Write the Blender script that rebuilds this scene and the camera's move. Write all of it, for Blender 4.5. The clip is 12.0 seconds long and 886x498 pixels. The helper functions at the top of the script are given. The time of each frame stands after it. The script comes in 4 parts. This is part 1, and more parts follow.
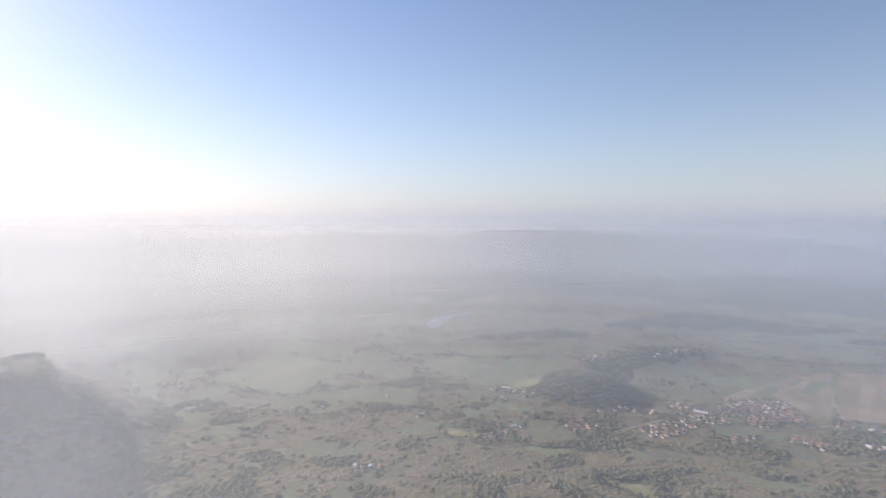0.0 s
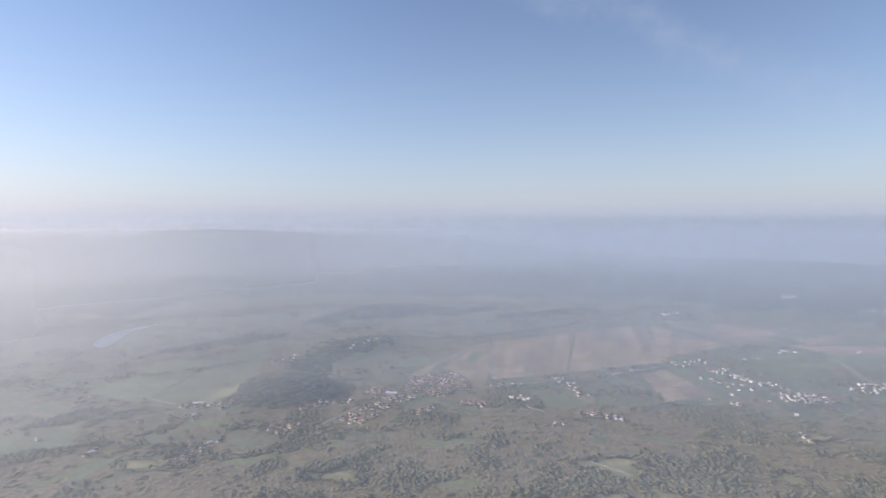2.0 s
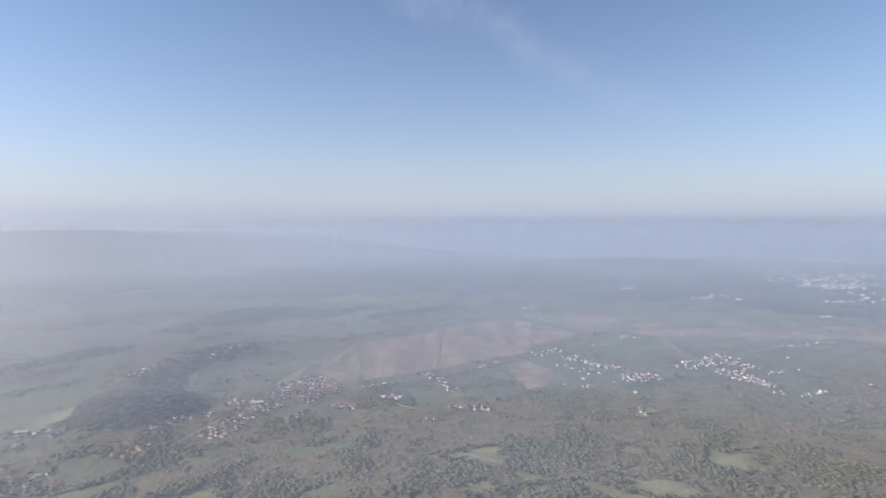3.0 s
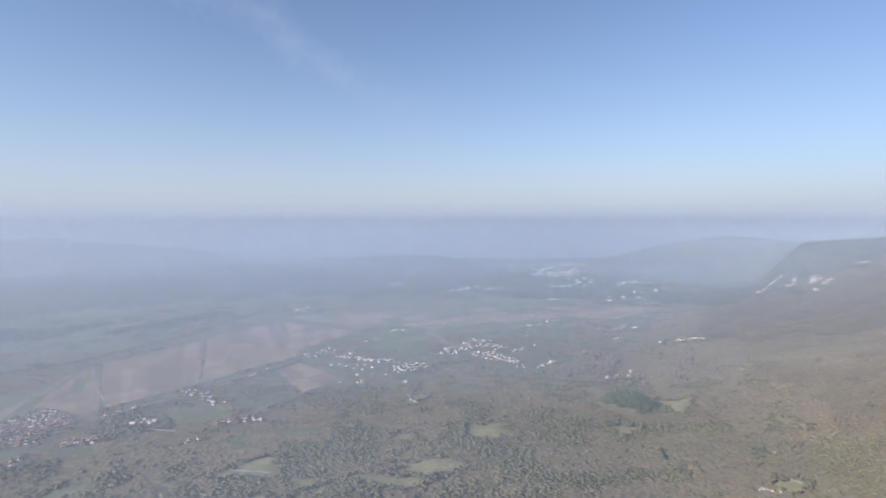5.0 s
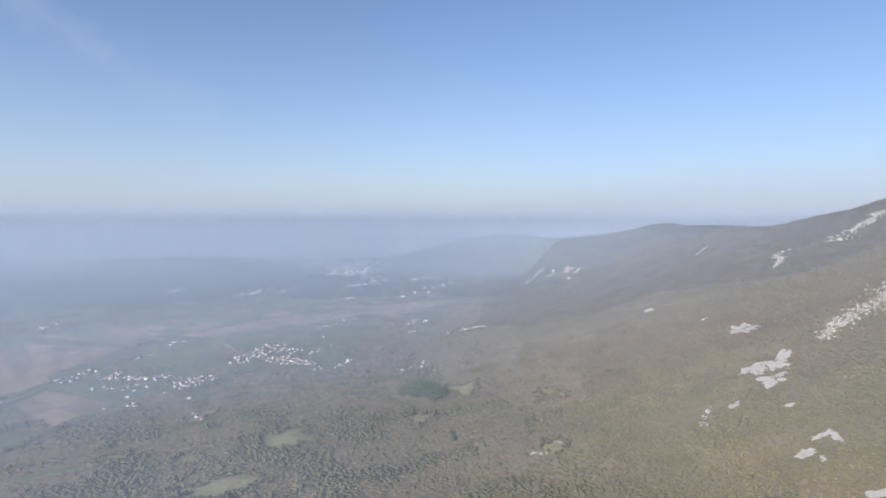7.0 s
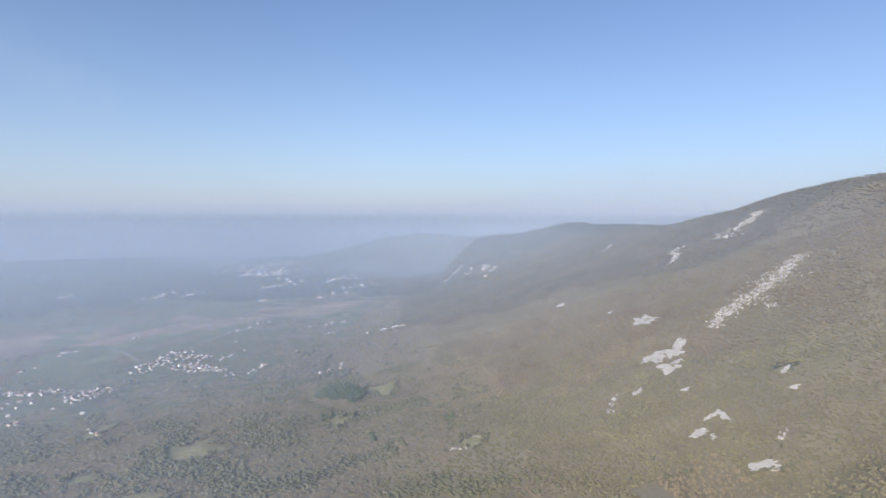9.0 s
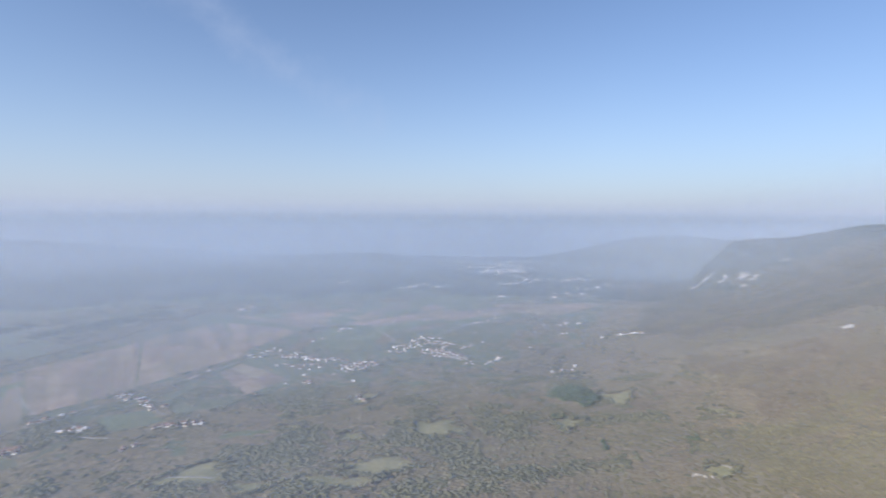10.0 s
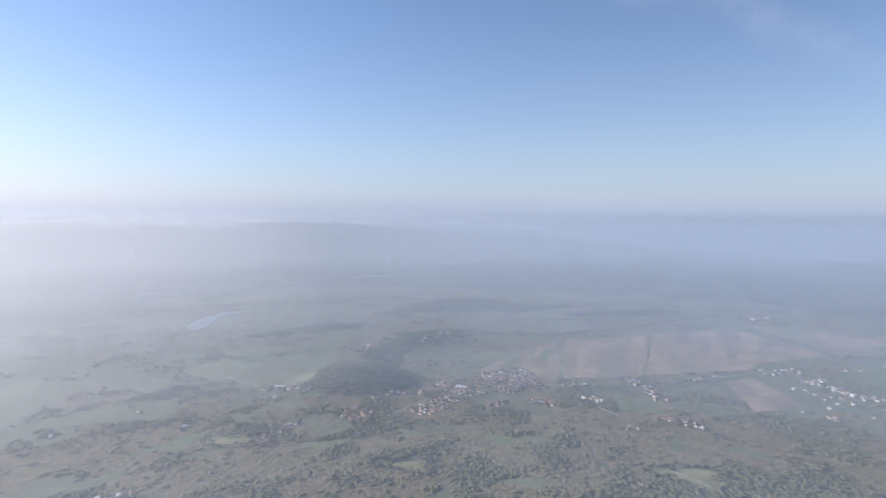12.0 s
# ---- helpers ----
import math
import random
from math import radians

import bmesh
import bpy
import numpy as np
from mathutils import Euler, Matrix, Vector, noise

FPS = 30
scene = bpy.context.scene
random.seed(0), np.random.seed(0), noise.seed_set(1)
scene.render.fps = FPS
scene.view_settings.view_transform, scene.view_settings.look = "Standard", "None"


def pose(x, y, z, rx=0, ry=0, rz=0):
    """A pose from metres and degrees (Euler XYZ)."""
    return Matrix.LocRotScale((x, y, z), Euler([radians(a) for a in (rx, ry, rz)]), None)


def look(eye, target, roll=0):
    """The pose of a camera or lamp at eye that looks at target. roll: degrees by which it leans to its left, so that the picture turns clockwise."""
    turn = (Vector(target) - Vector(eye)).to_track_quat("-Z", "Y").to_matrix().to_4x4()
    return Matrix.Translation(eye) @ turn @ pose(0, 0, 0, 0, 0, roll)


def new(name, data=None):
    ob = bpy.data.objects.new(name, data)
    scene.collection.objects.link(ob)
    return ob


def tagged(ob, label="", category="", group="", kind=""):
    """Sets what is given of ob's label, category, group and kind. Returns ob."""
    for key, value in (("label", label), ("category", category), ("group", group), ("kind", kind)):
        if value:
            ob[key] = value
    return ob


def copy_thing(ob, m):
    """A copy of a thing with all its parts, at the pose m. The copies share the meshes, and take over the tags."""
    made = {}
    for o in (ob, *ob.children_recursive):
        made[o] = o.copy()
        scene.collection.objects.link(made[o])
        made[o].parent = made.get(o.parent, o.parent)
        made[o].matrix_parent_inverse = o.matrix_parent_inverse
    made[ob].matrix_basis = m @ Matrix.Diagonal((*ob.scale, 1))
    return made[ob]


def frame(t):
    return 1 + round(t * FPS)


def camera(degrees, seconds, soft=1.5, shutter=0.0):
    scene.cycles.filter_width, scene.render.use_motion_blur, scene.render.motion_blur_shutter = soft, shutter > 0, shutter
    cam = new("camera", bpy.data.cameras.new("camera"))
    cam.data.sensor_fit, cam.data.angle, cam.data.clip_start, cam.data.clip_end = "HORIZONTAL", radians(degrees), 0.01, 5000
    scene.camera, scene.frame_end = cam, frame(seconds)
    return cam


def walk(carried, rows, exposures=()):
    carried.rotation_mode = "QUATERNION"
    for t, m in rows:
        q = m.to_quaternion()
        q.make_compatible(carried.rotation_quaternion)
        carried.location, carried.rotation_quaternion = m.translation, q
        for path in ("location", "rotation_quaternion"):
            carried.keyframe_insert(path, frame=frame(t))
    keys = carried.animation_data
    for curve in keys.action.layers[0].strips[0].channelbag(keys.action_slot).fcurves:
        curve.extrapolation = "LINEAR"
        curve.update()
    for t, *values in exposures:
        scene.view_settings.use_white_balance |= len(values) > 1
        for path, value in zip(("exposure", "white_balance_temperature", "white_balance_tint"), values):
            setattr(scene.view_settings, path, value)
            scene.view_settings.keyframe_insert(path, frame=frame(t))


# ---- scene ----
cam = camera(79.3, 12.0, soft=1.5, shutter=0.25)
H = 400.0  # the drone hovers this high over the valley floor
PATH = [
    (0.0, 0.22, -3.28, 0.21),
    (0.5, -7.51, -3.34, 0.16),
    (1.0, -15.60, -3.36, 0.19),
    (1.5, -23.70, -3.37, 0.19),
    (2.0, -31.56, -3.45, 0.15),
    (2.5, -38.78, -3.50, 0.06),
    (3.0, -45.45, -3.50, 0.04),
    (3.2, -47.82, -3.54, 0.00),
    (4.0, -57.50, -3.55, 0.04),
    (4.8, -66.83, -3.55, 0.04),
    (5.0, -69.64, -3.56, -0.02),
    (5.5, -76.69, -3.56, -0.06),
    (6.0, -82.45, -3.58, -0.14),
    (6.5, -87.13, -3.57, -0.18),
    (7.0, -91.37, -3.56, -0.21),
    (7.5, -95.48, -3.59, -0.29),
    (7.7, -97.23, -3.59, -0.29),
    (8.45, -102.90, -3.62, -0.32),
    (9.3, -95.88, -3.63, -0.30),
    (9.5, -91.62, -3.65, -0.33),
    (9.8, -82.00, -3.72, -0.38),
    (10.0, -75.11, -3.76, -0.41),
    (10.5, -59.23, -3.86, -0.49),
    (11.0, -45.54, -3.97, -0.53),
    (11.5, -33.94, -3.99, -0.49),
    (12.0, -23.77, -4.00, -0.40),
]
walk(cam, [(t, pose(0, 0, H, 90 + pitch, lean, yaw)) for t, yaw, pitch, lean in PATH],
     [(0.0, 0.87, 6980, 19), (1.5, 0.87, 6720, 19), (3.0, 0.88, 6540, 19), (6.0, 0.88, 6240, 18), (9.5, 0.87, 6180, 17), (10.5, 0.88, 6090, 18), (11.5, 0.87, 6120, 17), (12.0, 0.87, 6180, 17)])

# ---- world and sun ----
SUN_AZ, SUN_EL = 50.0, 23.0  # degrees to the left of the first view, and above the horizon
SUN_DIR = Vector((-math.sin(radians(SUN_AZ)) * math.cos(radians(SUN_EL)),
                  math.cos(radians(SUN_AZ)) * math.cos(radians(SUN_EL)), math.sin(radians(SUN_EL))))


def node(tree, kind, links=None, **values):
    """A node with its input values and links set."""
    n = tree.nodes.new(kind)
    for key, value in values.items():
        if key == "operation":
            n.operation = value
        elif key == "blend_type":
            n.blend_type = value
        elif key == "data_type":
            n.data_type = value
        else:
            n.inputs[int(key[1:])].default_value = value
    for index, socket in (links or {}).items():
        tree.links.new(socket, n.inputs[index])
    return n


def ramp(tree, socket, stops):
    n = tree.nodes.new("ShaderNodeValToRGB")
    while len(n.color_ramp.elements) < len(stops):
        n.color_ramp.elements.new(0.5)
    for e, (place, colour) in zip(n.color_ramp.elements, stops):
        e.position, e.color = place, (*colour, 1)
    tree.links.new(socket, n.inputs[0])
    return n.outputs[0]


world = bpy.data.worlds.new("sky")
scene.world = world
world.use_nodes = True
wt = world.node_tree
wt.nodes.clear()
coord = node(wt, "ShaderNodeTexCoord")
xyz = node(wt, "ShaderNodeSeparateXYZ", {0: coord.outputs["Generated"]})
lift = node(wt, "ShaderNodeMath", {0: xyz.outputs[2]}, operation="MAXIMUM", i1=0.012)
dome = node(wt, "ShaderNodeCombineXYZ", {0: xyz.outputs[0], 1: xyz.outputs[1], 2: lift.outputs[0]})
sky = node(wt, "ShaderNodeTexSky", {0: dome.outputs[0]})
sky.sky_type, sky.sun_disc = "NISHITA", False
sky.sun_elevation, sky.sun_rotation = radians(SUN_EL), radians(360 - SUN_AZ)
sky.altitude, sky.air_density, sky.dust_density, sky.ozone_density = 500, 1.0, 0.3, 3.0
# thin haze that whitens the sky towards the horizon
low = node(wt, "ShaderNodeMath", {0: xyz.outputs[2]}, operation="MULTIPLY", i1=6.5)
low = node(wt, "ShaderNodeMath", {0: low.outputs[0]}, operation="MAXIMUM", i1=0.0)
low = node(wt, "ShaderNodeMath", {1: low.outputs[0]}, operation="POWER", i0=0.3679)
low = node(wt, "ShaderNodeMath", {0: low.outputs[0]}, operation="MULTIPLY", i1=0.92)
pale = node(wt, "ShaderNodeMix", {0: low.outputs[0], 6: sky.outputs[0]}, data_type="RGBA", i7=(2.9, 3.5, 4.5, 1))
# below the horizon the haze goes on as a dim grey-blue sea
sea = ramp(wt, node(wt, "ShaderNodeMath", {0: xyz.outputs[2]}, operation="MULTIPLY_ADD", i1=20.0, i2=0.5).outputs[0],
           [(0.3, (1, 1, 1)), (0.6, (0, 0, 0))])
away = ramp(wt, xyz.outputs[0], [(0.3, (0, 0, 0)), (0.75, (1, 1, 1))])
sea = node(wt, "ShaderNodeMath", {0: sea, 1: away}, operation="MULTIPLY").outputs[0]
deep = ramp(wt, node(wt, "ShaderNodeMath", {0: xyz.outputs[2]}, operation="MULTIPLY_ADD", i1=10.0, i2=1.0).outputs[0],
            [(0.1, (0.9, 1.2, 1.6)), (0.6, (1.15, 1.5, 1.85)), (0.96, (2.2, 2.7, 3.2))])
pale = node(wt, "ShaderNodeMix", {0: sea, 6: pale.outputs[2], 7: deep}, data_type="RGBA")
# the wide glow of the hazy air round the sun
near_sun = node(wt, "ShaderNodeVectorMath", {0: coord.outputs["Generated"]}, operation="DOT_PRODUCT")
near_sun.inputs[1].default_value = (SUN_DIR.x, SUN_DIR.y, 0.12)
near_sun = node(wt, "ShaderNodeMath", {0: near_sun.outputs["Value"]}, operation="MAXIMUM", i1=0.0)
wide = node(wt, "ShaderNodeMath", {0: near_sun.outputs[0]}, operation="POWER", i1=3.9)
sink = node(wt, "ShaderNodeMath", {0: lift.outputs[0]}, operation="MULTIPLY", i1=8.5)
sink = node(wt, "ShaderNodeMath", {1: sink.outputs[0]}, operation="POWER", i0=0.3679)
wide = node(wt, "ShaderNodeMath", {0: wide.outputs[0], 1: sink.outputs[0]}, operation="MULTIPLY")
glow = node(wt, "ShaderNodeMix", {0: wide.outputs[0], 6: pale.outputs[2]}, data_type="RGBA", blend_type="ADD", i7=(5.3, 4.7, 4.2, 1))
# one faint streak of high cloud
line_of = node(wt, "ShaderNodeVectorMath", {0: coord.outputs["Generated"]}, operation="DOT_PRODUCT")
line_of.inputs[1].default_value = (-0.063, 0.529, -0.846)
ruffle = node(wt, "ShaderNodeTexNoise", {0: coord.outputs["Generated"]}, i2=9.0, i3=6.0, i4=0.65)
off = node(wt, "ShaderNodeMath", {0: ruffle.outputs[0]}, operation="MULTIPLY_ADD", i1=0.16, i2=-0.08)
off = node(wt, "ShaderNodeMath", {0: line_of.outputs["Value"], 1: off.outputs[0]}, operation="ADD")
off = node(wt, "ShaderNodeMath", {0: off.outputs[0]}, operation="ABSOLUTE")
off = ramp(wt, off.outputs[0], [(0.0, (0.85, 0.85, 0.85)), (0.045, (0, 0, 0))])
tuft = node(wt, "ShaderNodeTexNoise", {0: coord.outputs["Generated"]}, i2=5.0, i3=5.0, i4=0.6)
tuft = ramp(wt, tuft.outputs[0], [(0.4, (0, 0, 0)), (0.72, (0.4, 0.4, 0.4))])
wisp = node(wt, "ShaderNodeMath", {0: off, 1: tuft}, operation="MULTIPLY")
cloud = node(wt, "ShaderNodeMix", {0: wisp.outputs[0], 6: glow.outputs[2]}, data_type="RGBA", i7=(3.2, 3.85, 4.9, 1))
# deeper blue on the side away from the sun
facing = node(wt, "ShaderNodeVectorMath", {0: coord.outputs["Generated"]}, operation="DOT_PRODUCT")
facing.inputs[1].default_value = (SUN_DIR.x, SUN_DIR.y, 0)
facing = node(wt, "ShaderNodeMath", {0: facing.outputs["Value"]}, operation="MULTIPLY_ADD", i1=0.5, i2=0.5)
facing = ramp(wt, facing.outputs[0], [(0.0, (0.84, 0.85, 0.87)), (0.14, (0.96, 0.96, 0.95)), (0.5, (1.04, 1.03, 1.01)), (0.8, (1, 1, 1))])
deeper = node(wt, "ShaderNodeMix", {6: cloud.outputs[2], 7: facing}, data_type="RGBA", blend_type="MULTIPLY", i0=1.0)
back = node(wt, "ShaderNodeBackground", {0: deeper.outputs[2]}, i1=0.081)
out = node(wt, "ShaderNodeOutputWorld", {0: back.outputs[0]})

sun_data = bpy.data.lights.new("sun", "SUN")
sun_data.energy, sun_data.angle, sun_data.color = 3.0, radians(0.6), (1.0, 0.93, 0.82)
sun = new("sun", sun_data)
sun.matrix_world = look(SUN_DIR * 3000, (0, 0, 0))

# ---- materials ----


def surface(name, colours, size, rough=0.9, bump=0.0, grain=4.0, patch=None, random_by=None, spread=0.0, mottle=0.8):
    """A matt material: colours blended by noise of that size in metres, finer grain over it, wide patches of a second tone,
    and a share of chance from piece to piece."""
    m = bpy.data.materials.new(name)
    m.use_nodes = True
    t = m.node_tree
    t.nodes.clear()
    place = node(t, "ShaderNodeNewGeometry")
    big = node(t, "ShaderNodeTexNoise", {0: place.outputs["Position"]}, i2=1.0 / size, i3=5.0, i4=0.62)
    step = 0.44 / max(1, len(colours) - 1)
    col = ramp(t, big.outputs[0], [(0.28 + i * step, c) for i, c in enumerate(colours)])
    fine = node(t, "ShaderNodeTexNoise", {0: place.outputs["Position"]}, i2=grain / size, i3=4.0, i4=0.7)
    shade = ramp(t, fine.outputs[0], [(0.3, (0.62, 0.62, 0.62)), (0.7, (1.3, 1.3, 1.3))])
    col = node(t, "ShaderNodeMix", {6: col, 7: shade}, data_type="RGBA", blend_type="MULTIPLY", i0=mottle).outputs[2]
    if patch:
        wide_size, tone, share = patch
        wide_noise = node(t, "ShaderNodeTexNoise", {0: place.outputs["Position"]}, i2=1.0 / wide_size, i3=3.0, i4=0.5)
        where = ramp(t, wide_noise.outputs[0], [(0.42, (0, 0, 0)), (0.6, (share, share, share))])
        col = node(t, "ShaderNodeMix", {0: where, 6: col}, data_type="RGBA", i7=(*tone, 1)).outputs[2]
    if random_by:
        pick = (place.outputs["Random Per Island"] if random_by == "island"
                else node(t, "ShaderNodeObjectInfo").outputs["Random"])
        lo, hi = 1 - spread, 1 + spread
        tone = ramp(t, pick, [(0.0, (lo, lo, lo)), (0.5, (1.0, 0.97, 0.92)), (1.0, (hi, hi * 0.97, hi * 0.88))])
        col = node(t, "ShaderNodeMix", {6: col, 7: tone}, data_type="RGBA", blend_type="MULTIPLY", i0=1.0).outputs[2]
    skin = node(t, "ShaderNodeBsdfPrincipled", {0: col})
    skin.inputs["Roughness"].default_value = rough
    skin.inputs["Specular IOR Level"].default_value = 0.2
    if bump:
        relief = node(t, "ShaderNodeBump", {2: fine.outputs[0]}, i0=0.6, i1=bump)
        relief.inputs["Height"].default_value = 1.0
        t.links.new(fine.outputs[0], relief.inputs["Height"])
        t.links.new(relief.outputs[0], skin.inputs["Normal"])
    node(t, "ShaderNodeOutputMaterial", {0: skin.outputs[0]})
    return m


GRASS = surface("dry_grass", [(0.125, 0.145, 0.09), (0.16, 0.178, 0.112), (0.2, 0.208, 0.135)], 38, grain=9, patch=(90, (0.155, 0.15, 0.095), 0.7))
FLOOR = surface("leaf_litter", [(0.158, 0.137, 0.097), (0.206, 0.179, 0.126), (0.247, 0.213, 0.151)], 30, grain=8, patch=(120, (0.211, 0.189, 0.124), 0.75))
MEADOW = surface("meadow_grass", [(0.235, 0.225, 0.122), (0.285, 0.265, 0.145), (0.33, 0.3, 0.168)], 40, grain=8, patch=(50, (0.2, 0.2, 0.11), 0.7))
CROP = surface("green_crop", [(0.145, 0.175, 0.105), (0.172, 0.2, 0.122), (0.205, 0.222, 0.14)], 60, grain=9, patch=(70, (0.17, 0.17, 0.11), 0.6), random_by="object", spread=0.1)
VINE = surface("brown_vineyard", [(0.25, 0.19, 0.145), (0.305, 0.232, 0.178), (0.35, 0.27, 0.205)], 50, grain=10, patch=(120, (0.22, 0.195, 0.135), 0.7), random_by="object", spread=0.2)
STUBBLE = surface("pale_stubble", [(0.25, 0.205, 0.14), (0.29, 0.24, 0.17), (0.33, 0.28, 0.2)], 45, grain=9, patch=(80, (0.22, 0.19, 0.13), 0.6), random_by="object", spread=0.1)
LEAF_BROWN = surface("autumn_leaves", [(0.172, 0.144, 0.099), (0.235, 0.194, 0.133), (0.28, 0.232, 0.159)], 45, grain=5, patch=(150, (0.248, 0.214, 0.137), 0.85), random_by="island", spread=0.08, mottle=0.55)
LEAF_OLIVE = surface("olive_leaves", [(0.165, 0.150, 0.091), (0.220, 0.196, 0.118), (0.281, 0.241, 0.147)], 40, grain=5, patch=(120, (0.244, 0.200, 0.132), 0.7), random_by="island", spread=0.08, mottle=0.55)
LEAF_DARK = surface("dark_needles", [(0.05, 0.075, 0.046), (0.068, 0.095, 0.056), (0.085, 0.112, 0.068)], 10, grain=6, random_by="island", spread=0.25)
LEAF_THICK = surface("thicket_leaves", [(0.118, 0.124, 0.077), (0.158, 0.158, 0.096), (0.2, 0.185, 0.116)], 30, grain=5, random_by="island", spread=0.08, mottle=0.55)
LEAF_GOLD = surface("yellowing_leaves", [(0.16, 0.15, 0.085), (0.205, 0.19, 0.105), (0.25, 0.228, 0.128)], 40, grain=5, patch=(110, (0.175, 0.162, 0.095), 0.7), random_by="island", spread=0.1, mottle=0.55)
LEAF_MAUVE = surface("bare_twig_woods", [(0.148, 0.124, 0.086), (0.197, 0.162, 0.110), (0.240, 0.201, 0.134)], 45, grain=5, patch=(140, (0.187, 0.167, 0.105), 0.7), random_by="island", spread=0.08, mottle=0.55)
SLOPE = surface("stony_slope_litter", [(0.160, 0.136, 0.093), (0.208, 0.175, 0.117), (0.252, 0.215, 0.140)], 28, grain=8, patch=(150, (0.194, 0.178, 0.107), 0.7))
# darkened copy of SLOPE, a step towards the shade-toned bluff cover
SLOPE_DARK = surface("darkened_slope_litter", [(0.1, 0.094, 0.066), (0.138, 0.126, 0.087), (0.185, 0.162, 0.108)], 60, grain=8, patch=(260, (0.11, 0.108, 0.072), 0.8))
# far woods; on the bluff and knoll this dark also paints in shade
FAR_WOOD_SHADE = surface("far_forest_and_shade_cover", [(0.06, 0.068, 0.046), (0.088, 0.094, 0.062), (0.14, 0.133, 0.085)], 120, grain=8, patch=(420, (0.06, 0.072, 0.048), 0.8))
PINE_LEAF = surface("pine_needles", [(0.077, 0.108, 0.062), (0.112, 0.149, 0.081), (0.147, 0.182, 0.101)], 8, grain=6, random_by="island", spread=0.3)
BARK = surface("bark", [(0.1, 0.075, 0.05), (0.17, 0.135, 0.1)], 0.6, bump=0.03)
LIMESTONE = surface("limestone", [(0.3, 0.285, 0.26), (0.41, 0.395, 0.365), (0.5, 0.485, 0.455)], 5, bump=0.4, grain=5, random_by="object", spread=0.16)
SCREE = surface("limestone_scree", [(0.41, 0.38, 0.325), (0.48, 0.45, 0.39), (0.54, 0.51, 0.445)], 8, bump=0.3, grain=8)
GRAVEL = surface("pale_road", [(0.3, 0.28, 0.235), (0.38, 0.355, 0.3)], 12, patch=(60, (0.19, 0.18, 0.145), 0.7))
PLASTER = surface("white_plaster", [(0.66, 0.64, 0.61), (0.78, 0.77, 0.74)], 4, random_by="object", spread=0.12)
CREAM = surface("cream_plaster", [(0.62, 0.54, 0.42), (0.72, 0.65, 0.52)], 4, random_by="object", spread=0.1)
TILE = surface("red_roof_tiles", [(0.19, 0.116, 0.093), (0.255, 0.155, 0.124), (0.305, 0.195, 0.157)], 2.5, bump=0.05, random_by="object", spread=0.25)
# sheet roofing, kept pale so that it also paints in sun glints
SHEET = surface("pale_sheet_roof_glint", [(0.6, 0.6, 0.6), (0.72, 0.72, 0.71)], 6, rough=0.45)
TOWN = surface("town_walls", [(0.42, 0.4, 0.385), (0.6, 0.58, 0.56), (0.75, 0.74, 0.72)], 40, random_by="island", spread=0.4)

water = bpy.data.materials.new("lake_water")
water.use_nodes = True
wskin = water.node_tree.nodes["Principled BSDF"]
wskin.inputs["Base Color"].default_value = (0.03, 0.045, 0.05, 1)
wskin.inputs["Roughness"].default_value = 0.06
wskin.inputs["Specular IOR Level"].default_value = 1.0
ripple = node(water.node_tree, "ShaderNodeTexNoise", i2=0.6, i3=3.0)
wave = node(water.node_tree, "ShaderNodeBump", {"Height": ripple.outputs[0]}, i0=0.15, i1=0.1)
water.node_tree.links.new(wave.outputs[0], wskin.inputs["Normal"])

# ---- the land ----
TABLES = {}


def lattice_noise(x, y, size, seed):
    """Smooth value noise from 0 to 1, for arrays."""
    if seed not in TABLES:
        TABLES[seed] = np.random.RandomState(seed).rand(256, 256)
    table = TABLES[seed]
    u, v = np.asarray(x, float) / size, np.asarray(y, float) / size
    i, j = np.floor(u).astype(int), np.floor(v).astype(int)
    a, b = u - i, v - j
    a, b = a * a * (3 - 2 * a), b * b * (3 - 2 * b)
    t = lambda p, q: table[p % 256, q % 256]
    return (t(i, j) * (1 - a) + t(i + 1, j) * a) * (1 - b) + (t(i, j + 1) * (1 - a) + t(i + 1, j + 1) * a) * b


def fractal(x, y, size, seed):
    return (lattice_noise(x, y, size, seed) + 0.5 * lattice_noise(x, y, size / 2.1, seed + 1)
            + 0.25 * lattice_noise(x, y, size / 4.3, seed + 2)) / 1.75


# wooded knolls: place, height, half-axes, turn
KNOLLS = [(318, 1205, 50, 104, 80, -20), (1185, 15, 16, 62, 52, 20), (600, 1490, 26, 170, 95, 25),
          (900, 1990, 30, 260, 120, 10), (3300, 1700, 40, 520, 200, -30), (-900, 1700, 40, 300, 200, 20)]
# skyline of the bluff at the far end of the escarpment: bearing and elevation in degrees
BLUFF_AZ = [-120, -115.6, -114.5, -112.9, -110.6, -108.4, -103.7, -102.5, -101.3, -100.1, -99, -96.5, -92]
BLUFF_EL = [-0.8, -1.0, -0.73, -0.91, -1.58, -2.02, -2.49, -3.77, -5.29, -7.11, -8.3, -9.5, -12]
# crests of the wooded hills that close the plain
HILL_AZ = [-120, -103, -97.8, -93.4, -88.2, -84, -80, -75.5, -68.2, -61, -55.5, -49.5, -40.3, -25, 180]
HILL_EL = [-2.2, -2.2, -1.85, -2.64, -3.89, -4.7, -5.3, -5.2, -4.25, -4.36, -5.1, -5.85, -7.0, -7.4, -7.4]
# skyline of the far ranges: bearing and elevation in degrees
FAR_AZ = [-180, -60, -52, -44, -39, -33.5, -25.7, -18, -12, -8, -3.6, -2, 0.2, 2.9, 5.3, 11.2, 17, 30, 60, 180]
FAR_EL = [-4.6, -4.6, -4.3, -3.6, -3.0, -2.55, -2.08, -1.75, -1.35, -1.28, -1.4, -1.75, -2.08, -1.7, -1.74, -1.57, -1.8, -2.2, -2.2, -3.2]


